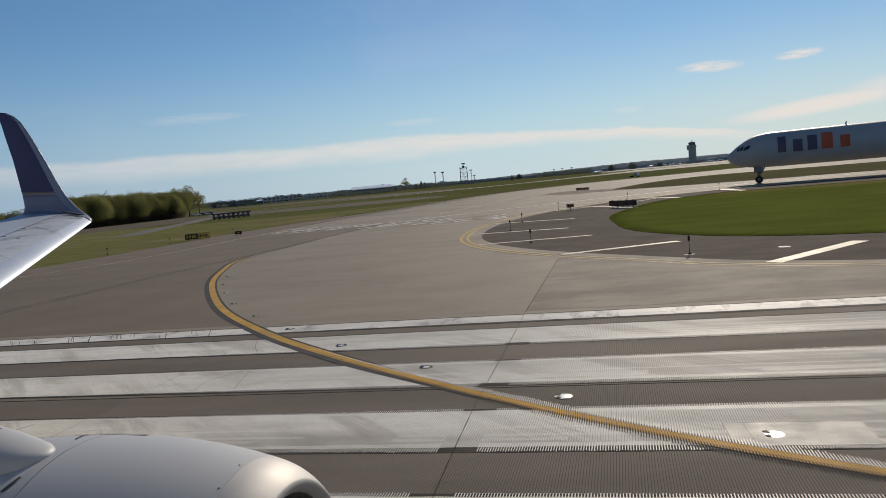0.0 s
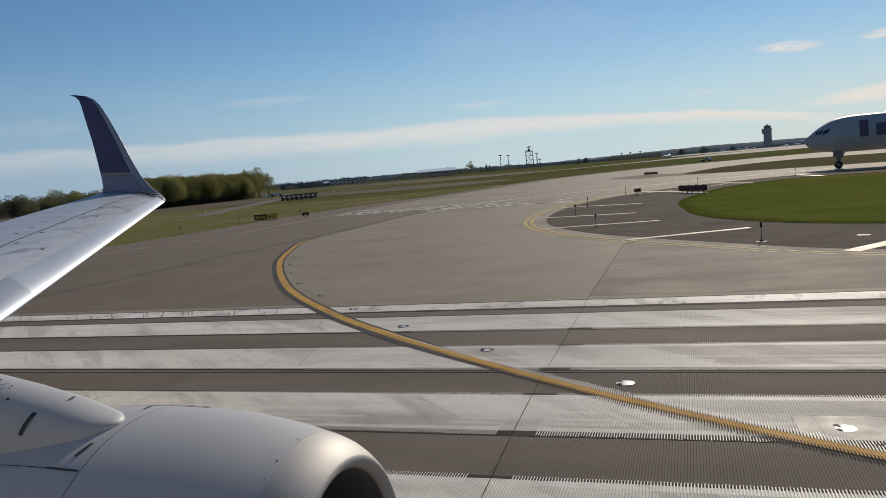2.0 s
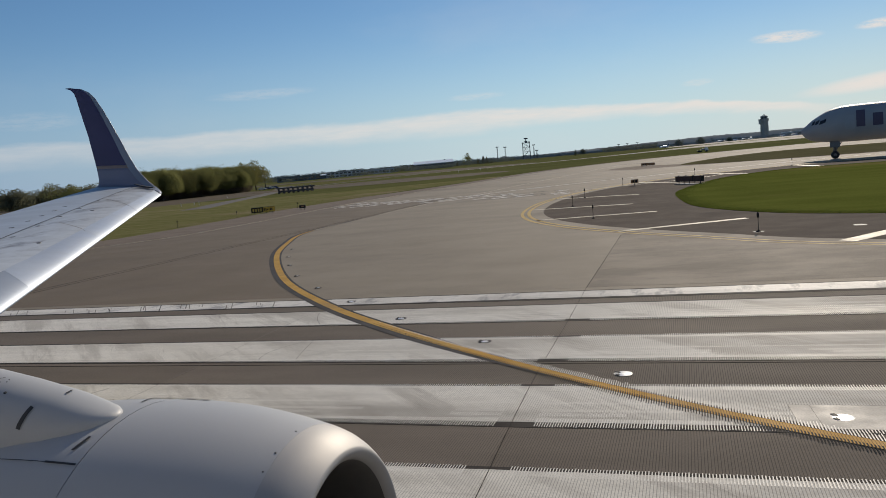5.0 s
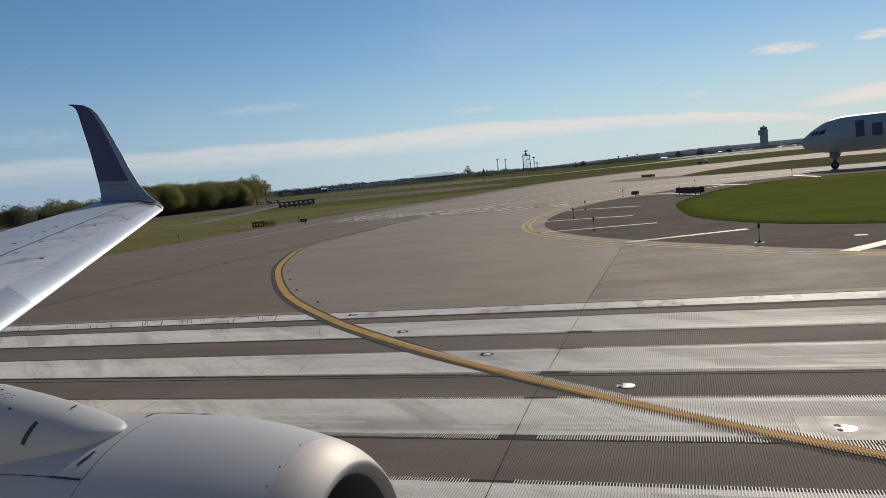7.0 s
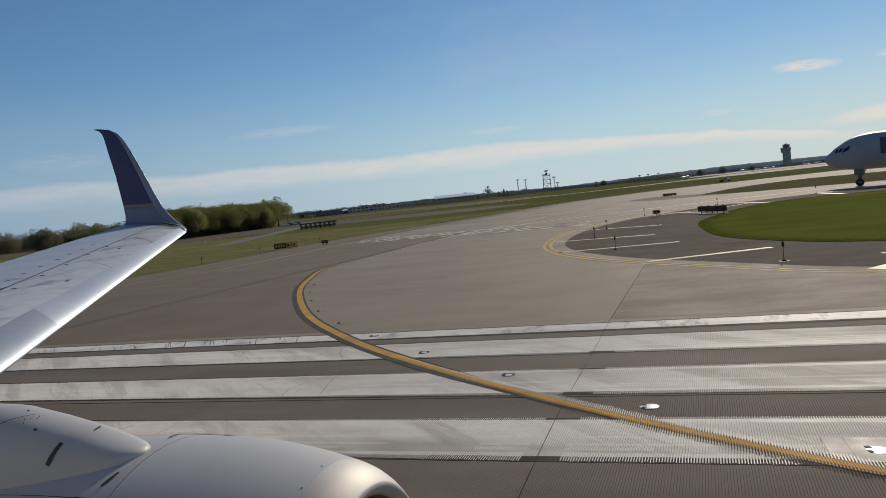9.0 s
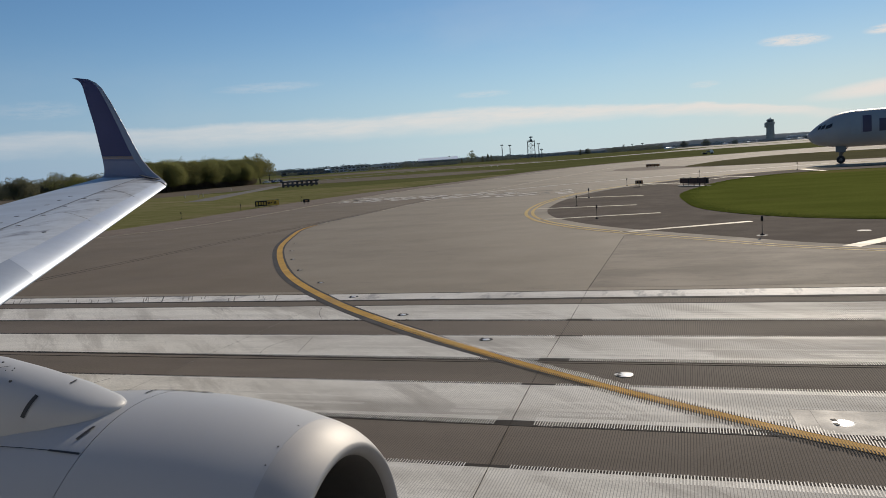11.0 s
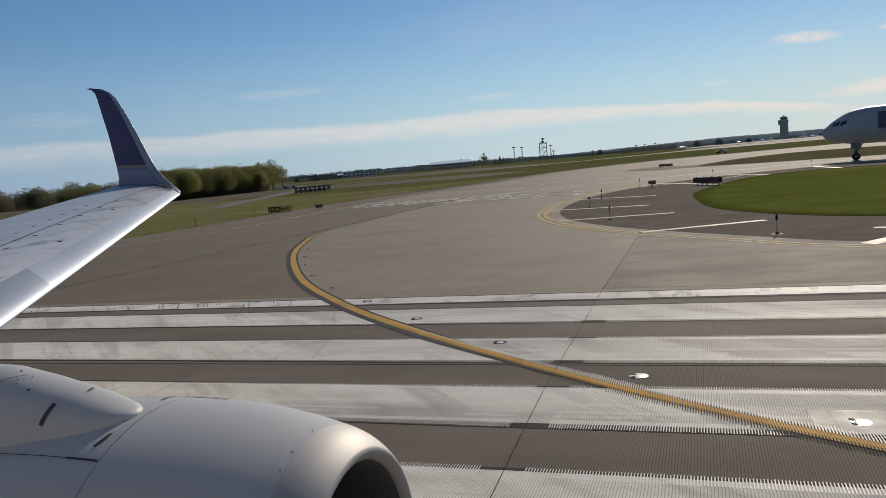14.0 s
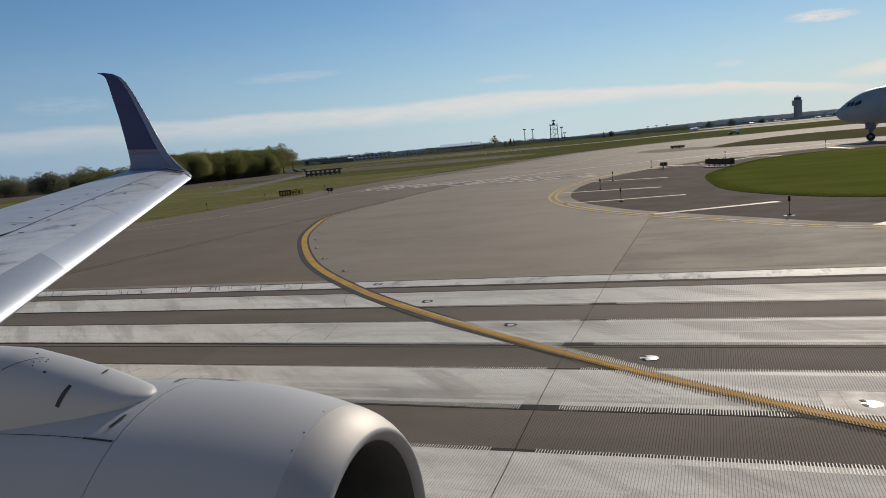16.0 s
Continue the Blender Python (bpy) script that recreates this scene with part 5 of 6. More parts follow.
def tree(rng, height, spread, leaf, material, low=0.25, clumps=16, per=85, bare=False, name="tree", label="leafy spring tree"):
    t = thing(name, label, "tree")
    bm = bmesh.new()
    lean = Vector((rng.uniform(-0.04, 0.04), rng.uniform(-0.04, 0.04), 1))
    prev, pr = Vector((0, 0, -0.1)), height * 0.022 + 0.05
    ends = []
    for k in range(1, 6):
        p = Vector((lean.x * height * k / 6 + rng.uniform(-0.1, 0.1), lean.y * height * k / 6 + rng.uniform(-0.1, 0.1), height * 0.82 * k / 5))
        r = pr * 0.78
        tube(prev, p, pr, r, 7, bm, False)
        if k >= 2 or low < 0.2:
            for b in range(3):
                a = rng.uniform(0, 6.28)
                ln = spread * rng.uniform(0.5, 0.95) * (1 - 0.1 * k)
                q = p + Vector((math.cos(a) * ln, math.sin(a) * ln, ln * rng.uniform(0.4, 0.9)))
                tube(p, q, r * 0.5, r * 0.12, 5, bm, False)
                ends.append(q)
                for c in range(2):
                    q2 = p.lerp(q, 0.6) + Vector((rng.uniform(-1, 1), rng.uniform(-1, 1), rng.uniform(0.2, 1))) * ln * 0.45
                    tube(p.lerp(q, 0.6), q2, r * 0.25, r * 0.06, 4, bm, False)
                    ends.append(q2)
        prev, pr = p, r
    part("trunk", bm, M["bark"], t, "brown trunk and limbs", True)
    bm = bmesh.new()
    for k in range(clumps):
        f = (k + 0.5) / clumps
        q = math.sqrt(rng.random())
        dome = 0.9 - 0.3 * q * q
        a = k * 2.4 + rng.uniform(-0.5, 0.5)
        c = Vector((math.cos(a) * q * spread * 0.85, math.sin(a) * q * spread * 0.85, height * (low + (dome - low) * f ** 0.8)))
        s = spread * rng.uniform(0.32, 0.52)
        leaf_cloud(bm, rng, c, (s, s, s * 0.8), per, leaf)
    for q in ends:
        leaf_cloud(bm, rng, q, (0.5, 0.5, 0.4), 6 if not bare else 10, leaf)
    part("crown", bm, material, t, "yellow green crown of small leaves")
    return t


rng = random.Random(11)
kinds = [tree(rng, 11.0, 6.0, 0.16, M["leaf"], 0.34, 50, 430, label="leafy yellow green tree in the grove beside the field") for _ in range(4)]
for o in kinds:
    o["group"] = "grove trees"
spots = []
for k in range(54):
    f = k / 53
    spots.append((-39.6 + 7.6 * f + rng.uniform(-0.25, 0.25), 262 + 56 * f + rng.uniform(-7, 9)))
    if k % 4:
        spots.append((-39.6 + 7.6 * f + rng.uniform(-0.3, 0.3), 276 + 58 * f + rng.uniform(-4, 8)))
for i, (a, d) in enumerate(spots):
    m = Matrix.Translation(polar(a, d, -0.04)) @ Matrix.Rotation(rng.uniform(0, 6.28), 4, "Z")
    sc = rng.uniform(0.84, 0.99)
    if i < len(kinds):
        kinds[i].matrix_world = m
        kinds[i].scale = (sc, sc, sc)
    else:
        src = kinds[i % len(kinds)]
        c = copy_thing(src, m)
        c.scale = (sc, sc, sc * rng.uniform(0.95, 1.05))
# undergrowth; its brown also fills in the shade below the crowns
bm = bmesh.new()
for k in range(340):
    f = rng.random()
    hgt = rng.uniform(2.6, 6.0)
    leaf_cloud(bm, rng, polar(-39.8 + 8.2 * f, 259 + 56 * f + rng.uniform(-3, 12), hgt * 0.45), (2.2, 2.2, hgt * 0.5), 90, 0.22)
canopy = bmesh.new()
for k in range(680):
    f = rng.random()
    up = rng.uniform(0.45, 1.0)
    leaf_cloud(canopy, rng, polar(-39.7 + 7.7 * f, 257 + 56 * f + rng.uniform(-5, 7), 1.3 + 7.6 * up), (2.0, 2.0, 1.2), 150, 0.15)
tagged(mesh_ob("thicket", canopy, M["leaf"], smooth=False), "dense olive green leaves of young trees closing the grove", "shrubs", kind="stuff")
tagged(mesh_ob("undergrowth", bm, M["brush"], smooth=False), "dense brown undergrowth and painted shade below the trees of the grove", "shrubs", kind="stuff")
dark_kinds = [tree(rng, 9.9, 6.0, 0.26, M["leaf_dark"], 0.02, 28, 190, name="tree", label="dark green tree at the edge of the airfield") for _ in range(3)]
for o in dark_kinds:
    o["group"] = "edge trees"
for i in range(36):
    a = -56 + 16.4 * i / 35 + rng.uniform(-0.2, 0.2)
    d = 415 + rng.uniform(-15, 25)
    m = Matrix.Translation(polar(a, d, -0.04)) @ Matrix.Rotation(rng.uniform(0, 6.28), 4, "Z")
    sc = 0.80 + 0.22 * abs(math.sin(i * 0.55)) * rng.uniform(0.7, 1.1)
    if i < 3:
        dark_kinds[i].matrix_world = m
        dark_kinds[i].scale = (sc, sc, sc)
    else:
        copy_thing(dark_kinds[i % 3], m).scale = (sc, sc, sc)
for a, d, hgt, wide, lf, cl, per in ((-44.5, 385, 11.6, 4.6, 0.2, 22, 60), (-43.2, 390, 10.6, 4.4, 0.22, 30, 150), (-15.55, 900, 15.0, 5.2, 0.5, 14, 34), (-31.75, 322, 12.4, 5.0, 0.16, 44, 330),
                                     (-31.1, 330, 12.6, 4.8, 0.16, 42, 300), (-30.45, 338, 10.8, 3.2, 0.16, 22, 120)):
    t = tree(rng, hgt, wide, lf, M["leaf"], 0.28, cl, per, True, "tree", "thin leaved pale green tree with limbs showing")
    t.matrix_world = Matrix.Translation(polar(a, d, -0.04))


def conifer(rng, height):
    t = thing("conifer", "dark green conifer at the edge of the airfield", "tree", group="far conifers")
    part("trunk", tube((0, 0, 0), (0, 0, height * 0.95), 0.3, 0.05, 8), M["bark"], t, smooth=True)
    bm = bmesh.new()
    for k in range(12):
        f = k / 12
        r = height * 0.24 * (1 - f) + 0.2
        for j in range(10):
            a = j * 0.628 + k * 0.3
            leaf_cloud(bm, rng, Vector((math.cos(a) * r * 0.7, math.sin(a) * r * 0.7, height * (0.08 + 0.9 * f))), (r * 0.4, r * 0.4, 0.4), 5, 0.6)
    part("crown", bm, M["leaf_dark"], t, "dark needles")
    return t


con = conifer(rng, 10.5)
con.matrix_world = Matrix.Translation(polar(-17.2, 900, -0.04))
for a, sc in ((-16.75, 0.75), (-16.3, 0.6), (-14.75, 0.7), (-14.35, 0.95), (-14.1, 0.8), (-13.75, 0.65), (-7.6, 0.7)):
    copy_thing(con, Matrix.Translation(polar(a, 905 + 30 * sc, -0.04))).scale = (sc, sc, sc)

# far woods on the horizon: a rolling belt of clumps
bm = bmesh.new()
rng = random.Random(5)
a = -75.0
while a < 75:
    d = rng.uniform(1250, 1500)
    swell = 0.5 + 0.5 * noise.noise(Vector((a * 0.12, 0, 3)))
    rise = 1.0 - 0.62 * math.exp(-((a + 1) / 11) ** 4)
    hgt = (7.6 + 3.6 * swell) * rise * rng.uniform(0.88, 1.06)
    for k in range(5):
        c = polar(a + rng.uniform(-0.15, 0.15), d + rng.uniform(-20, 20), hgt * rng.uniform(0.15, 0.8))
        leaf_cloud(bm, rng, c, (6, 6, hgt * 0.28), 40, 0.9)
    a += 0.14
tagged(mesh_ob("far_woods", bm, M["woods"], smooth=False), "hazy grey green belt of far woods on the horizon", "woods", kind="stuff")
bm = bmesh.new()
for k in range(260):
    a0 = -75 + 150 * k / 260
    p, q = polar(a0, 1520), polar(a0 + 0.577, 1520)
    rise = 1.0 - 0.55 * math.exp(-((a0 + 1) / 11) ** 4)
    hh = (7.5 + 3.0 * noise.noise(Vector((a0 * 0.2, 4, 0)))) * rise
    leaf_cloud(bm, rng, (p + q) / 2 + Vector((0, 0, hh * 0.35)), (14, 14, hh * 0.5), 110, 1.8)
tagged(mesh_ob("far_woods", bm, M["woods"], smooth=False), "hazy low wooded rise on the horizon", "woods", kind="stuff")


for a, d, hgt in ((-0.37, 1100, 8.6), (1.1, 1120, 8.8), (-5.2, 1150, 6.5), (-7.1, 1150, 7.5), (3.0, 1150, 6.0)):
    t = tree(rng, hgt, hgt * 0.62, 0.6, M["belt"], 0.06, 22, 60, False, "tree", "round dark green tree far across the airfield")
    t.matrix_world = Matrix.Translation(polar(a, d, -0.04))

# uneven belt of trees round the far buildings
bm = bmesh.new()
rng = random.Random(19)
a = -41.0
while a < -12.0:
    d = rng.uniform(890, 1010)
    hgt = (6.2 + 4.6 * max(0, noise.noise(Vector((a * 0.9, 2, 3)))) + 2.2 * noise.noise(Vector((a * 4.1, 7, 1)))) * (1.0 if a < -17 else 0.85)
    for k in range(4):
        leaf_cloud(bm, rng, polar(a + rng.uniform(-0.1, 0.1), d, hgt * rng.uniform(0.2, 0.78)), (2.6, 2.6, hgt * 0.24), 40, 0.5)
    a += 0.12
a = -5.6
while a < -1.9:
    hgt = 7.6 + 2.2 * noise.noise(Vector((a * 2.1, 5, 3)))
    for k in range(5):
        leaf_cloud(bm, rng, polar(a + rng.uniform(-0.1, 0.1), rng.uniform(1090, 1130), hgt * rng.uniform(0.15, 0.8)), (3.0, 3.0, hgt * 0.22), 26, 0.7)
    a += 0.1
tagged(mesh_ob("tree_belt", bm, M["belt"], smooth=False), "uneven dark green belt of trees round far buildings", "woods", kind="stuff")
bm = bmesh.new()
for k in range(30):
    a, d, hgt = rng.uniform(-29.5, -18.0), rng.uniform(740, 815), rng.uniform(2.6, 4.6)
    for j in range(3):
        leaf_cloud(bm, rng, polar(a, d, hgt * (0.3 + 0.2 * j)) + Vector((rng.uniform(-2, 2), 0, 0)), (2.4, 2.4, hgt * 0.25), 24, 0.6)
for k in range(26):
    a, d, hgt = -20.9 + 4.4 * k / 25 + rng.uniform(-0.08, 0.08), rng.uniform(848, 866), rng.uniform(3.2, 5.4)
    for j in range(3):
        leaf_cloud(bm, rng, polar(a, d, hgt * (0.25 + 0.22 * j)), (2.2, 2.2, hgt * 0.25), 30, 0.55)
tagged(mesh_ob("shrubs", bm, M["belt"], smooth=False), "low dark shrubs before the far buildings", "shrubs", kind="stuff")


# a smooth wooded ridge far behind the airfield
bm = bmesh.new()
cols = []
for k in range(961):
    a0 = -80 + 160 * k / 960
    hh = 5.5 + 7.5 * math.exp(-((a0 - 2) / 9) ** 2) + 5 * math.exp(-((a0 - 16) / 10) ** 2) + 1.2 * noise.noise(Vector((a0 * 0.35, 1, 0))) + 1.1 * noise.noise(Vector((a0 * 1.6, 5, 0))) + 0.9 * noise.noise(Vector((a0 * 4.3, 2, 8)))
    cols.append([bm.verts.new(v) for v in (polar(a0, 1850, -0.5), polar(a0, 1880, hh * 0.75), polar(a0, 1900, hh), polar(a0, 1925, hh * 0.7), polar(a0, 1950, -0.5))])
for c0, c1 in zip(cols, cols[1:]):
    for j in range(4):
        bm.faces.new((c0[j], c1[j], c1[j + 1], c0[j + 1]))
bmesh.ops.recalc_face_normals(bm, faces=bm.faces)
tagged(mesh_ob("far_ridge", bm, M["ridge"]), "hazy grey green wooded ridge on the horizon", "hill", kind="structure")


# ---------------------------------------------------------------- towers, masts, buildings
def control_tower():
    t = thing("control_tower", "tall grey concrete airport control tower with a dark glazed cab", "tower", Matrix.Translation(polar(5.27, 1500, -0.1)) @ Matrix.Rotation(0.3, 4, "Z"))

    def octo(profile, name, mat, label=""):
        rings = [[Vector((r * math.cos(a), r * math.sin(a), z)) for a in [math.pi / 4 * (k + 0.5) for k in range(8)]] for z, r in profile]
        return part(name, loft(rings), mat, t, label)
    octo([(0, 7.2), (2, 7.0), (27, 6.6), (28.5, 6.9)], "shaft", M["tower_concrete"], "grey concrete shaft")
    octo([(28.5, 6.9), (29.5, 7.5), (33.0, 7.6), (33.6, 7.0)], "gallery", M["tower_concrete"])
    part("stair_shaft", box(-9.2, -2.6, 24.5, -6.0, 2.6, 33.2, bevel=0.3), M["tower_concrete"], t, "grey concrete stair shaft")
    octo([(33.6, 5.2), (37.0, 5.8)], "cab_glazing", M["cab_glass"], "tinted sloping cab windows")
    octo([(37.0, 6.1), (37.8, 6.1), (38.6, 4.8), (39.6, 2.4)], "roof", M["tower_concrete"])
    for k in range(8):
        a = math.pi / 4 * (k + 0.5)
        part("mullion", tube((5.2 * math.cos(a), 5.2 * math.sin(a), 33.6), (5.8 * math.cos(a), 5.8 * math.sin(a), 37), 0.3, seg=6), M["tower_concrete"], t)
    for x, y, zt in ((1, 1, 41.6), (-2, 0.5, 40.6), (0, -2, 41.0)):
        part("aerial", tube((x, y, 39), (x, y, zt), 0.12, 0.08, 6), M["dark_steel"], t)
    bm = lathe([(40.2, 0.1), (40.4, 0.9), (41.0, 1.1), (41.5, 0.6), (41.6, 0.05)], Matrix(((0, 0, 1, 0), (0, 1, 0, 0), (1, 0, 0, 0), (0, 0, 0, 1))), 12)
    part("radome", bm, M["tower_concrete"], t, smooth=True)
    for k in range(7):
        part("window", box(-6.95, -1.2, 3 + 3.4 * k, -6.5, 1.2, 4.4 + 3.4 * k), M["glass"], t)


control_tower()


def radar_tower():
    t = thing("radar_tower", "dark steel lattice radar tower with zigzag stairs and rotating antenna", "tower", Matrix.Translation(polar(-11.13, 1000, -0.1)) @ Matrix.Rotation(0.15, 4, "Z"))
    hb, ht, top = 4.8, 4.3, 21.5
    corner = [(-1, -1), (1, -1), (1, 1), (-1, 1)]

    def leg(k, z):
        f = hb + (ht - hb) * z / top
        return Vector((corner[k % 4][0] * f, corner[k % 4][1] * f, z))
    for k in range(4):
        part("leg", tube(leg(k, 0), leg(k, top), 0.32, 0.28, 6), M["dark_steel"], t)
    levels = [0, 5.4, 10.8, 16.2, 21.5]
    for z0, z1 in zip(levels, levels[1:]):
        for k in range(4):
            part("girt", tube(leg(k, z1), leg(k + 1, z1), 0.18, seg=5), M["dark_steel"], t)
            part("brace", tube(leg(k, z0), leg(k + 1, z1), 0.13, seg=5), M["dark_steel"], t)
    for i in range(6):
        z0, z1 = 3.4 * i, 3.4 * (i + 1)
        s = 1 if i % 2 else -1
        part("stair_flight", box(-2.2, -0.5, -0.16, 2.2, 0.5, 0.16, m=Matrix.Translation((0, 0, (z0 + z1) / 2)) @ Matrix.Rotation(s * math.atan2(3.4, 4.0), 4, "Y") @ Matrix.Diagonal((1.2, 1, 1, 1))), M["dark_steel"], t)
    part("platform", box(-5.0, -5.0, top, 5.0, 5.0, top + 0.5, bevel=0.05), M["dark_steel"], t)
    for k in range(4):
        a, b = Vector((*corner[k], 0)) * 4.9, Vector((*corner[(k + 1) % 4], 0)) * 4.9
        part("railing", tube(a + Vector((0, 0, top + 1.6)), b + Vector((0, 0, top + 1.6)), 0.1, seg=5), M["dark_steel"], t)
        part("railing_post", tube(a + Vector((0, 0, top)), a + Vector((0, 0, top + 1.6)), 0.1, seg=5), M["dark_steel"], t)
    part("equipment_cabin", box(-1.7, -1.5, top + 0.5, 1.5, 1.5, top + 2.9, bevel=0.1), M["dark_steel"], t)
    part("pedestal", tube((0, 0, top + 2.9), (0, 0, top + 5), 0.6, 0.45, 12), M["dark_steel"], t)
    part("antenna", loft([[Vector((x, 0.6 * (x / 2.6) ** 2 + dy, z)) for x, z in ((-2.6, top + 5.2), (-2.3, top + 6.3), (0, top + 6.7), (2.3, top + 6.3), (2.6, top + 5.2), (0, top + 4.9))] for dy in (0, 0.35)]), M["dark_steel"], t, "curved radar antenna")


radar_tower()


def mast(a, d, h):
    t = thing("light_mast", "tall thin floodlight mast with a crossbar head", "light mast", Matrix.Translation(polar(a, d, -0.1)) @ Matrix.Rotation(rng.uniform(-0.4, 0.4), 4, "Z"), "floodlight masts")
    for sx in (-0.35, 0.35):
        part("pole", tube((sx * 1.6, 0, 0), (sx, 0, h - 0.5), 0.28, 0.2, 6), M["dark_steel"], t)
    for k in range(8):
        part("rung", tube((-0.5, 0, h * (k + 0.6) / 9), (0.5, 0, h * (k + 0.9) / 9), 0.12, seg=5), M["dark_steel"], t)
    bar = part("crossbar", box(-1.9, -0.4, h - 0.8, 1.9, 0.4, h - 0.1, bevel=0.05), M["dark_steel"], t)
    for k in range(4):
        part("floodlight", box(-1.8 + k, -0.6, h - 0.2, -1.1 + k, 0.2, h + 0.5, bevel=0.05), M["grey_metal"], bar)


for a, d, h in ((-13.27, 1000, 19.8), (-12.69, 1000, 18.8), (-10.59, 1000, 18.4), (-10.39, 1000, 11), (8.8, 1500, 26), (8.5, 1500, 22), (-3.9, 1300, 11), (-3.2, 1300, 11), (-4.5, 1300, 10.5)):
    mast(a, d, h)


def low_building(a, d, width, depth, height, turn, floors, bays, wall, roof, label):
    t = thing("low_building", label, "building", Matrix.Translation(polar(a, d, -0.1)) @ Matrix.Rotation(radians(-a + turn), 4, "Z"))
    body = part("wall", box(-width / 2, 0, 0, width / 2, depth, height, bevel=0.1), wall, t)
    part("roof", box(-width / 2 - 0.4, -0.4, height, width / 2 + 0.4, depth + 0.4, height + 0.5, bevel=0.08), roof, t)
    for f in range(floors):
        for b in range(bays):
            x0 = -width / 2 + width * (b + 0.15) / bays
            x1 = -width / 2 + width * (b + 0.85) / bays
            z0 = height * (f + 0.3) / floors
            part("window", box(x0, -0.12, z0, x1, 0.05, z0 + height * 0.45 / floors), M["glass"], body, "dark window band")
    for k in range(max(1, int(width / 25))):
        x = -width / 2 + width * (k + 0.5) / max(1, int(width / 25))
        part("roof_unit", box(x - 1.5, depth * 0.4, height + 0.5, x + 1.5, depth * 0.6, height + 1.9, bevel=0.1), M["grey_metal"], t)
    return t


low_building(-24.6, 830, 40, 16, 5.6, 4, 2, 9, M["wall_pale"], M["dark_steel"], "long low grey office building with dark windows")
low_building(-21.9, 860, 34, 14, 4.6, 6, 1, 8, M["wall_pale"], M["wall_pale"], "low grey airfield building with dark windows")
low_building(-18.6, 905, 40, 20, 5.4, 5, 1, 9, M["wall_pale"], M["dark_steel"], "low grey hangar behind small trees")
low_building(-28.0, 800, 44, 15, 4.8, 0, 1, 8, M["dark_steel"], M["dark_steel"], "low dark roofed building before the woods")
low_building(8.2, 1350, 90, 30, 6, 0, 1, 12, M["wall_pale"], M["roof_white"], "low terminal building with a pale roof")
low_building(2.5, 1360, 60, 25, 5, 4, 1, 9, M["wall_pale"], M["wall_pale"], "low grey terminal building beside the tower")


def sloped_roof(a, d, width, z0, z1, name, label):
    t = thing(name, label, "building", Matrix.Translation(polar(a, d, -0.1)) @ Matrix.Rotation(radians(-a), 4, "Z"))
    part("wall", box(-width / 2, 0, 0, width / 2, 20, z0), M["dark_steel"], t)
    # added white board, stands in for the sunlit strip of roof
    part("bright_board", box(-width / 2 - 0.5, -0.3, z0 - 0.35, width / 2 + 0.5, -0.05, z0 + 0.4), M["roof_white"], t, "white board added for the sunlit roof strip")
    part("roof", loft([[Vector((x, -1, z0)), Vector((x, 21, z1)), Vector((x, 21, z1 + 0.4)), Vector((x, -1, z0 + 0.4))] for x in (-width / 2 - 1, width / 2 + 1)]), M["roof_white"], t, "white sheet roof")


sloped_roof(-18.05, 880, 44, 5.9, 8.8, "hangar", "far hangar with a bright sloping white roof")
sloped_roof(-26.4, 840, 20, 3.4, 4.4, "hangar", "far grey hangar at the edge of the woods")


# ---------------------------------------------------------------- dark steel frame in the field, posts, vehicles, far jets
def approach_frame():
    t = thing("steel_frame", "low dark steel trestle frame standing in the grass field", "frame", Matrix.Translation((-97.6, 181.5, -0.04)) @ Matrix.Rotation(radians(36), 4, "Z") @ Matrix.Diagonal((0.84, 1.2, 0.95, 1)))
    for i in range(8):
        x = -5.2 + 10.4 * i / 7
        for y in (0, 1.2, 2.4):
            part("post", tube((x, y, 0), (x, y, 1.15), 0.13, seg=6), M["frame_steel"], t)
        part("crossbeam", box(x - 0.08, -0.4, 1.1, x + 0.08, 2.8, 1.28), M["frame_steel"], t)
        if i < 7:
            part("brace", tube((x, 0, 0.1), (x + 1.49, 0, 1.1), 0.10, seg=5), M["frame_steel"], t)
    for y in (-0.1, 1.2, 2.5):
        part("rail", box(-5.8, y - 0.09, 1.28, 5.8, y + 0.09, 1.62, bevel=0.02), M["frame_steel"], t)
    part("lower_rail", box(-5.5, -0.06, 0.35, 5.5, 0.06, 0.8), M["frame_steel"], t)
    for i in range(6):
        part("lamp", box(-5 + 2 * i - 0.15, 2.3, 1.62, -5 + 2 * i + 0.15, 2.6, 1.85, bevel=0.03), M["plate_white"], t, "pale lamp box")


approach_frame()
for x, y in ((-100.9, 137), (-98.5, 138.2), (-97.6, 138.6), (-121, 185), (-91, 312), (-84, 322), (-80, 318), (-77, 316)):
    t = thing("marker_post", "short pale marker post in the grass", "post", pose(x, y, -0.04), "marker posts")
    part("post", tube((0, 0, 0), (0, 0, 0.6), 0.08, 0.07, 8), M["plate_white"], t)
    part("cap", tube((0, 0, 0.6), (0, 0, 0.7), 0.10, 0.08, 8), M["plate_white"], t)


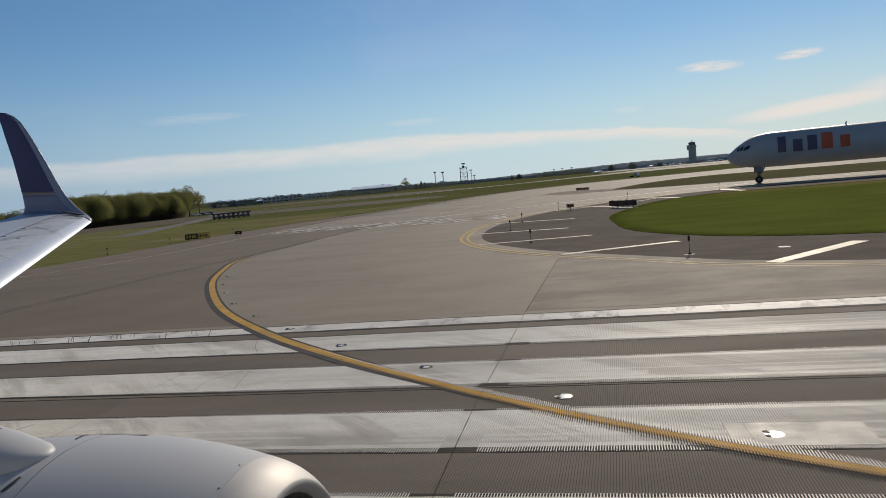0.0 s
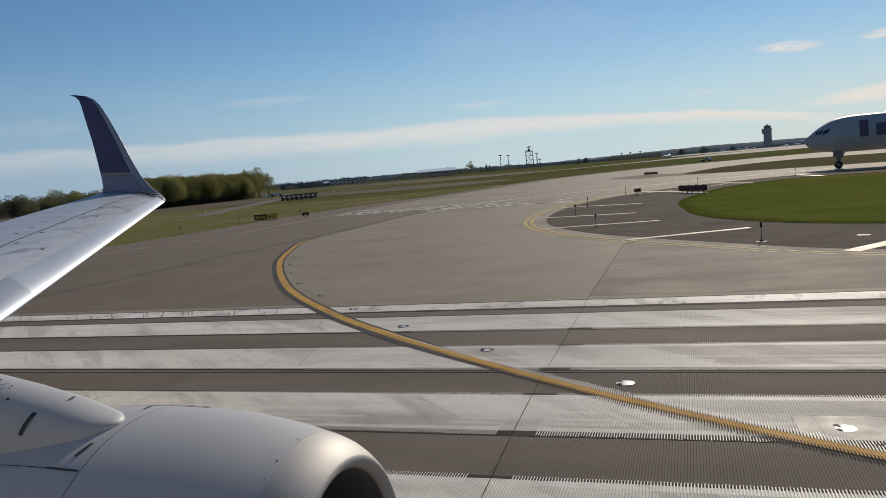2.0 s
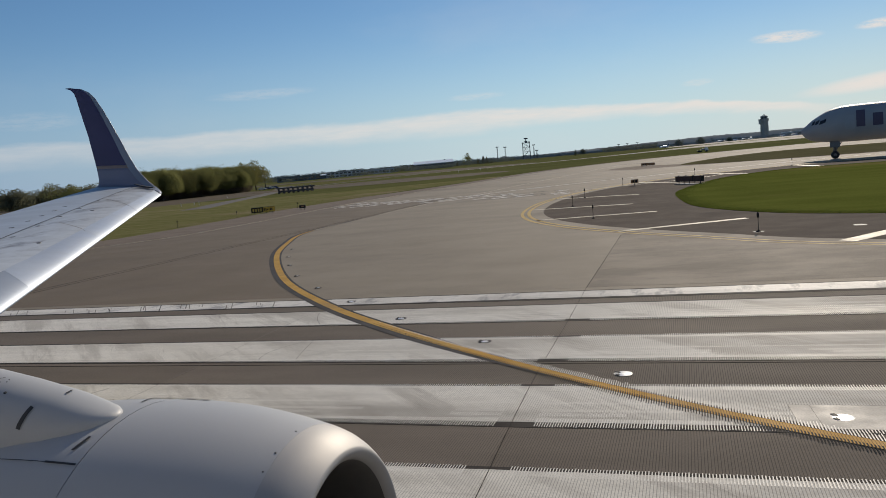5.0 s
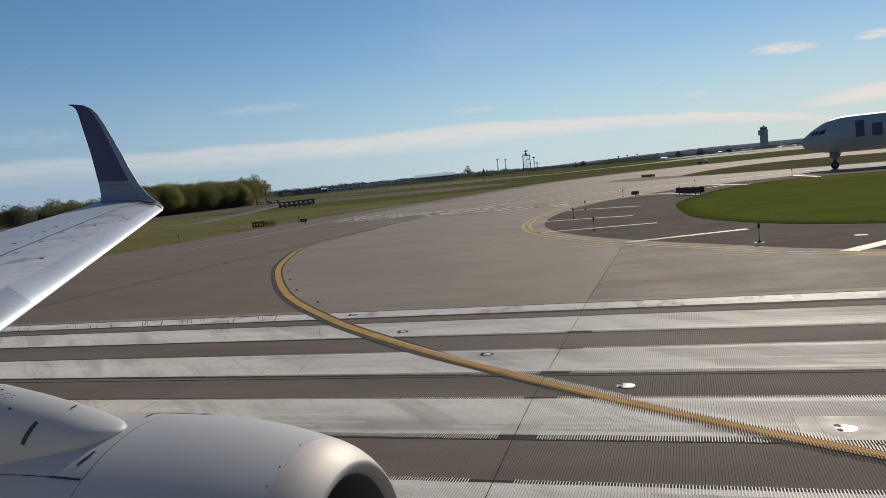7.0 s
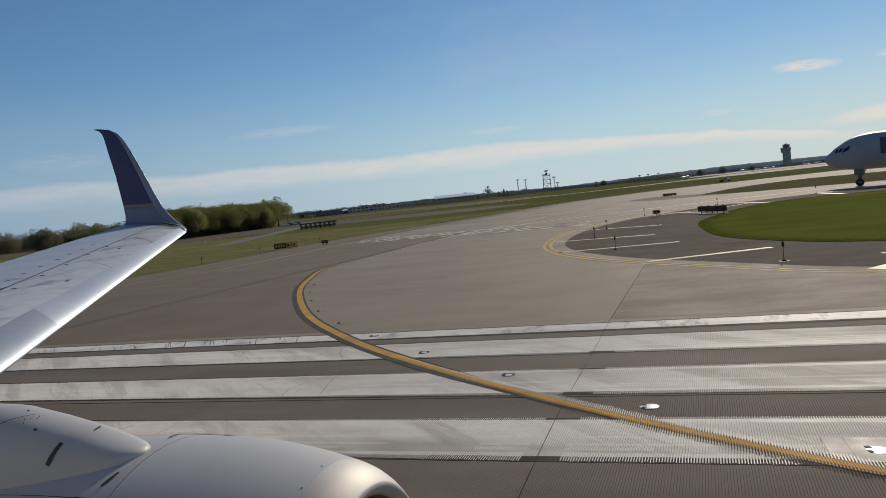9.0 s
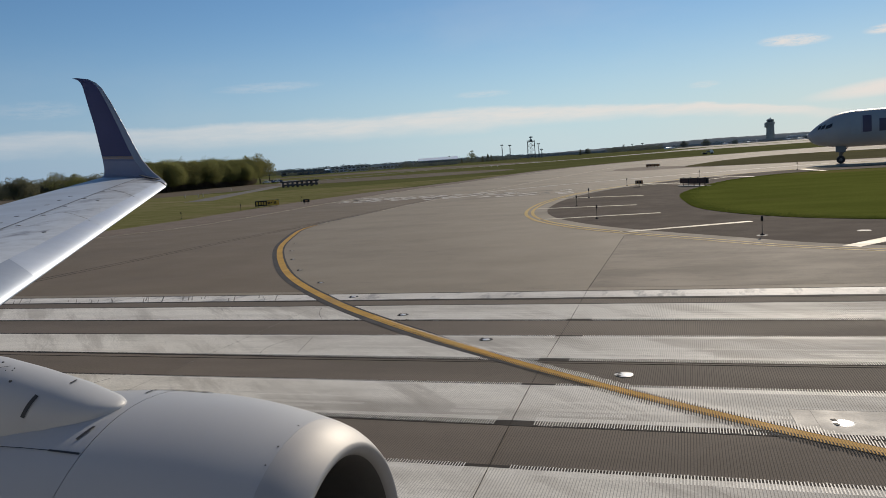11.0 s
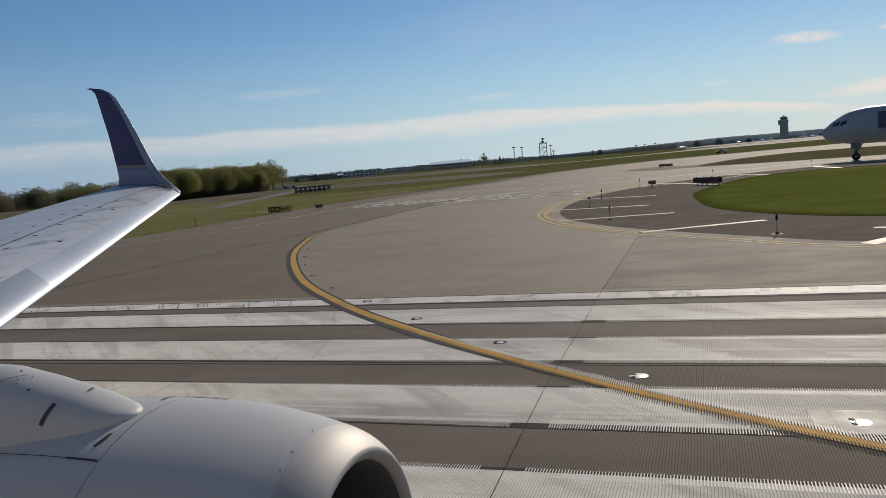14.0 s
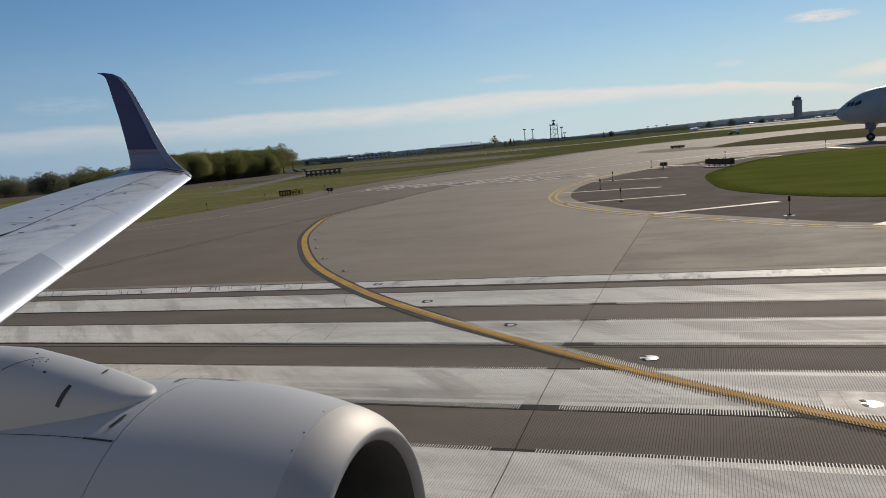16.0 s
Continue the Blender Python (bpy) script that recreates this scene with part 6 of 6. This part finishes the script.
def car(x, y, turn, paint, label):
    t = thing("parked_car", label, "car", pose(x, y, -0.02, 0, 0, turn), "parked cars")
    t.scale = (0.8, 0.8, 0.8)
    prof = [(-2.1, 0.35), (-2.15, 0.75), (-1.9, 0.95), (-1.2, 1.0), (-0.75, 1.42), (0.7, 1.46), (1.35, 1.0), (2.0, 0.85), (2.15, 0.6), (2.1, 0.35)]
    body = part("body", loft([[Vector((px * k, yy, 0.3 + (pz - 0.3) * (0.97 if abs(yy) > 0.8 else 1))) for px, pz in prof] for yy, k in ((-0.88, 0.96), (-0.7, 1), (0.7, 1), (0.88, 0.96))]), paint, t, smooth=False)
    for s in (-0.885, 0.885):
        part("side_glass", loft([[Vector((px, s + dy, pz)) for px, pz in ((-1.0, 1.02), (-0.68, 1.34), (0.62, 1.36), (1.1, 1.02))] for dy in (-0.012, 0.012)]), M["glass"], body)
    for px in (-1.3, 1.3):
        for s in (-0.82, 0.82):
            part("wheel", lathe([(-0.1, 0.05), (-0.1, 0.3), (0.1, 0.3), (0.1, 0.05)], Matrix(((0, 1, 0, px), (1, 0, 0, s), (0, 0, 1, 0.3), (0, 0, 0, 1))), 16), M["rubber"], t)


for i, (a, d, c, lb) in enumerate(((-30.7, 318, "car_white", "white car parked at the end of the grove"), (-30.35, 322, "car_blue", "dark blue car parked at the end of the grove"),
                                   (-30.05, 326, "car_white", "white van-like car parked beside the service road"), (-29.8, 330, "car_blue", "dark blue car parked beside the service road"))):
    p = polar(a, d)
    car(p.x, p.y, 30 + 7 * i, M[c], lb)


def truck(x, y, turn):
    t = thing("airfield_truck", "white airfield truck with a low dark bed on the far taxiway", "truck", pose(x, y, 0, 0, 0, turn))
    part("cab", loft([[Vector((px, s, pz)) for px, pz in ((-3.0, 0.6), (-3.05, 1.5), (-2.6, 2.5), (-1.4, 2.55), (-1.4, 0.6))] for s in (-1.1, 1.1)]), M["car_white"], t)
    part("windscreen", loft([[Vector((px, s, pz)) for px, pz in ((-3.06, 1.55), (-2.66, 2.4), (-2.60, 2.4), (-3.0, 1.55))] for s in (-1.0, 1.0)]), M["glass"], t)
    part("bed", box(-1.35, -1.15, 0.7, 3.0, 1.15, 1.25, bevel=0.05), M["truck_olive"], t)
    part("load", box(-1.2, -0.9, 1.25, 0.6, 0.9, 1.9, bevel=0.1), M["grey_metal"], t)
    for px in (-2.2, 1.0, 2.1):
        for s in (-1.0, 1.0):
            part("wheel", lathe([(-0.15, 0.05), (-0.15, 0.5), (0.15, 0.5), (0.15, 0.05)], Matrix(((0, 1, 0, px), (1, 0, 0, s), (0, 0, 1, 0.5), (0, 0, 0, 1))), 16), M["rubber"], t)


truck(6.0, 287, 190)
bpy.data.objects["airfield_truck"].scale = (0.62, 0.62, 0.62)


def small_jet():
    t = thing("parked_jet", "small white jet parked far across the airfield", "aircraft", group="far parked jets")
    prof = [(-14, 0.1, 2.6), (-13.2, 0.8, 2.6), (-11.5, 1.4, 2.7), (-9, 1.6, 2.8), (6, 1.6, 2.8), (11, 1.0, 3.2), (14, 0.3, 3.6)]
    part("fuselage", loft([[Vector((x, r * math.cos(a), z + r * math.sin(a))) for a in [2 * math.pi * k / 16 for k in range(16)]] for x, r, z in prof]), M["far_white"], t, smooth=True)
    for s in (-1, 1):
        part("wing", loft([section((-2, s * 1, 2.0), (3, s * 1, 2.0), 0.12, (0, 0, 1), n=6), section((4, s * 12, 2.9), (5.6, s * 12, 2.9), 0.1, (0, 0, 1), n=6)]), M["far_white"], t)
        part("engine", tube((5, s * 2.4, 3.4), (9, s * 2.4, 3.4), 0.75, 0.6, 12), M["far_white"], t)
        part("tailplane", loft([section((11.5, s * 0.1, 7.2), (14, s * 0.1, 7.2), 0.1, (0, 0, 1), n=6), section((13.3, s * 4, 7.3), (14.5, s * 4, 7.3), 0.1, (0, 0, 1), n=6)]), M["far_white"], t)
        part("wheel", tube((2, s * 2.2 - 0.2, 0.45), (2, s * 2.2 + 0.2, 0.45), 0.45, seg=12), M["rubber"], t)
        part("gear_leg", tube((2, s * 2.2, 0.45), (2, s * 2.0, 2.0), 0.12, seg=6), M["grey_metal"], t)
    part("nose_wheel", tube((-10, -0.2, 0.4), (-10, 0.2, 0.4), 0.4, seg=12), M["rubber"], t)
    part("gear_leg", tube((-10, 0, 0.4), (-10, 0, 1.8), 0.1, seg=6), M["grey_metal"], t)
    part("tail_fin", loft([section((8.5, 0, 3.6), (13.2, 0, 3.6), 0.1, (0, 1, 0), n=6), section((11.6, 0, 7.3), (14.2, 0, 7.3), 0.1, (0, 1, 0), n=6)]), M["blue_paint"], t)
    return t


sj = small_jet()
sj.matrix_world = Matrix.Translation(polar(-1.35, 760, -0.01)) @ Matrix.Rotation(radians(58), 4, "Z")
sj.scale = (0.6, 0.6, 0.6)
for a, d, r in ((2.4, 1160, 60), (3.3, 1180, 110), (3.9, 1200, 70), (4.4, 1190, 80), (6.4, 1180, 100), (7.1, 1200, 60)):
    copy_thing(sj, Matrix.Translation(polar(a, d, -0.01)) @ Matrix.Rotation(radians(r), 4, "Z"))


# ---------------------------------------------------------------- grass blades along the near verges
def inside(poly, x, y):
    hit = False
    j = len(poly) - 1
    for i in range(len(poly)):
        xi, yi, xj, yj = poly[i][0], poly[i][1], poly[j][0], poly[j][1]
        if (yi > y) != (yj > y) and x < (xj - xi) * (y - yi) / (yj - yi) + xi:
            hit = not hit
        j = i
    return hit


def blades(name, count, pick, z, size, label, seed, mat):
    r = random.Random(seed)
    vs, fs = [], []
    made = 0
    while made < count:
        p = pick(r)
        if p is None:
            continue
        made += 1
        for b in range(3):
            a = r.uniform(0, 6.28)
            h = size * r.uniform(0.5, 1.2)
            x, y = p[0] + r.uniform(-0.06, 0.06), p[1] + r.uniform(-0.06, 0.06)
            wdt = size * 0.16
            k = len(vs)
            vs += [(x - math.cos(a) * wdt, y - math.sin(a) * wdt, z), (x + math.cos(a) * wdt, y + math.sin(a) * wdt, z),
                   (x + r.uniform(-0.4, 0.4) * h, y + r.uniform(-0.4, 0.4) * h, z + h)]
            fs.append((k, k + 1, k + 2))
    me = bpy.data.meshes.new(name)
    me.from_pydata(vs, [], fs)
    me.materials.append(mat)
    tagged(new(name, me), label, "grass", kind="stuff")


gpoly = [(p.x, p.y) for p in grass_line]


near_edge = [p for p in grass_line if p.x < 30 and p.y < 95]


def pick_island(r):
    p = r.choice(near_edge)
    x, y = p.x + r.gauss(0, 0.6), p.y + r.gauss(0, 0.6)
    return (x, y) if inside(gpoly, x, y) else None


def pick_verge(r):
    x, y = -47.8 - 22 * r.random() ** 1.8, 52 + 60 * r.random()
    return (x, y) if x < -47.7 else None


blades("grass_blades", 12000, pick_island, 0.03, 0.05, "short green grass blades along the island edge", 3, M["blade"])
blades("grass_blades", 6000, pick_verge, -0.034, 0.07, "olive grass blades beside the taxiway shoulder", 7, M["dry_blade"])

# dark rubber marks across the edge line
rng = random.Random(31)
marks = {"scuff": bmesh.new(), "border_paint": bmesh.new()}
for k in range(86):
    x = -46 + 34 * rng.random()
    bm = marks["border_paint" if k % 9 == 0 else "scuff"]
    sl = x / 21 * 0.94 * rng.uniform(0.80, 0.98)
    wdt = rng.uniform(0.02, 0.05) if k % 6 or k % 3 == 0 else rng.uniform(0.10, 0.25)
    y0, y1 = 20.42 + rng.choice((0, 0, 0.2, 0.45)), 21.36 - rng.choice((0, 0, 0.2, 0.4))
    fr = (y1 - y0) / 0.94
    z = 0.0082 + 0.00002 * k
    bm.faces.new([bm.verts.new(v) for v in ((x, y0, z), (x + wdt, y0, z), (x + wdt * 0.8 + sl * fr, y1, z), (x + sl * fr, y1, z))])
tagged(mesh_ob("rubber_marks", marks["border_paint"], M["border_paint"], smooth=False), "black rubber marks across the white edge line", "tyre marks", kind="stuff")
bm = marks["scuff"]
tagged(mesh_ob("rubber_marks", bm, M["scuff"], smooth=False), "dark rubber marks across the white edge line", "tyre marks", kind="stuff")
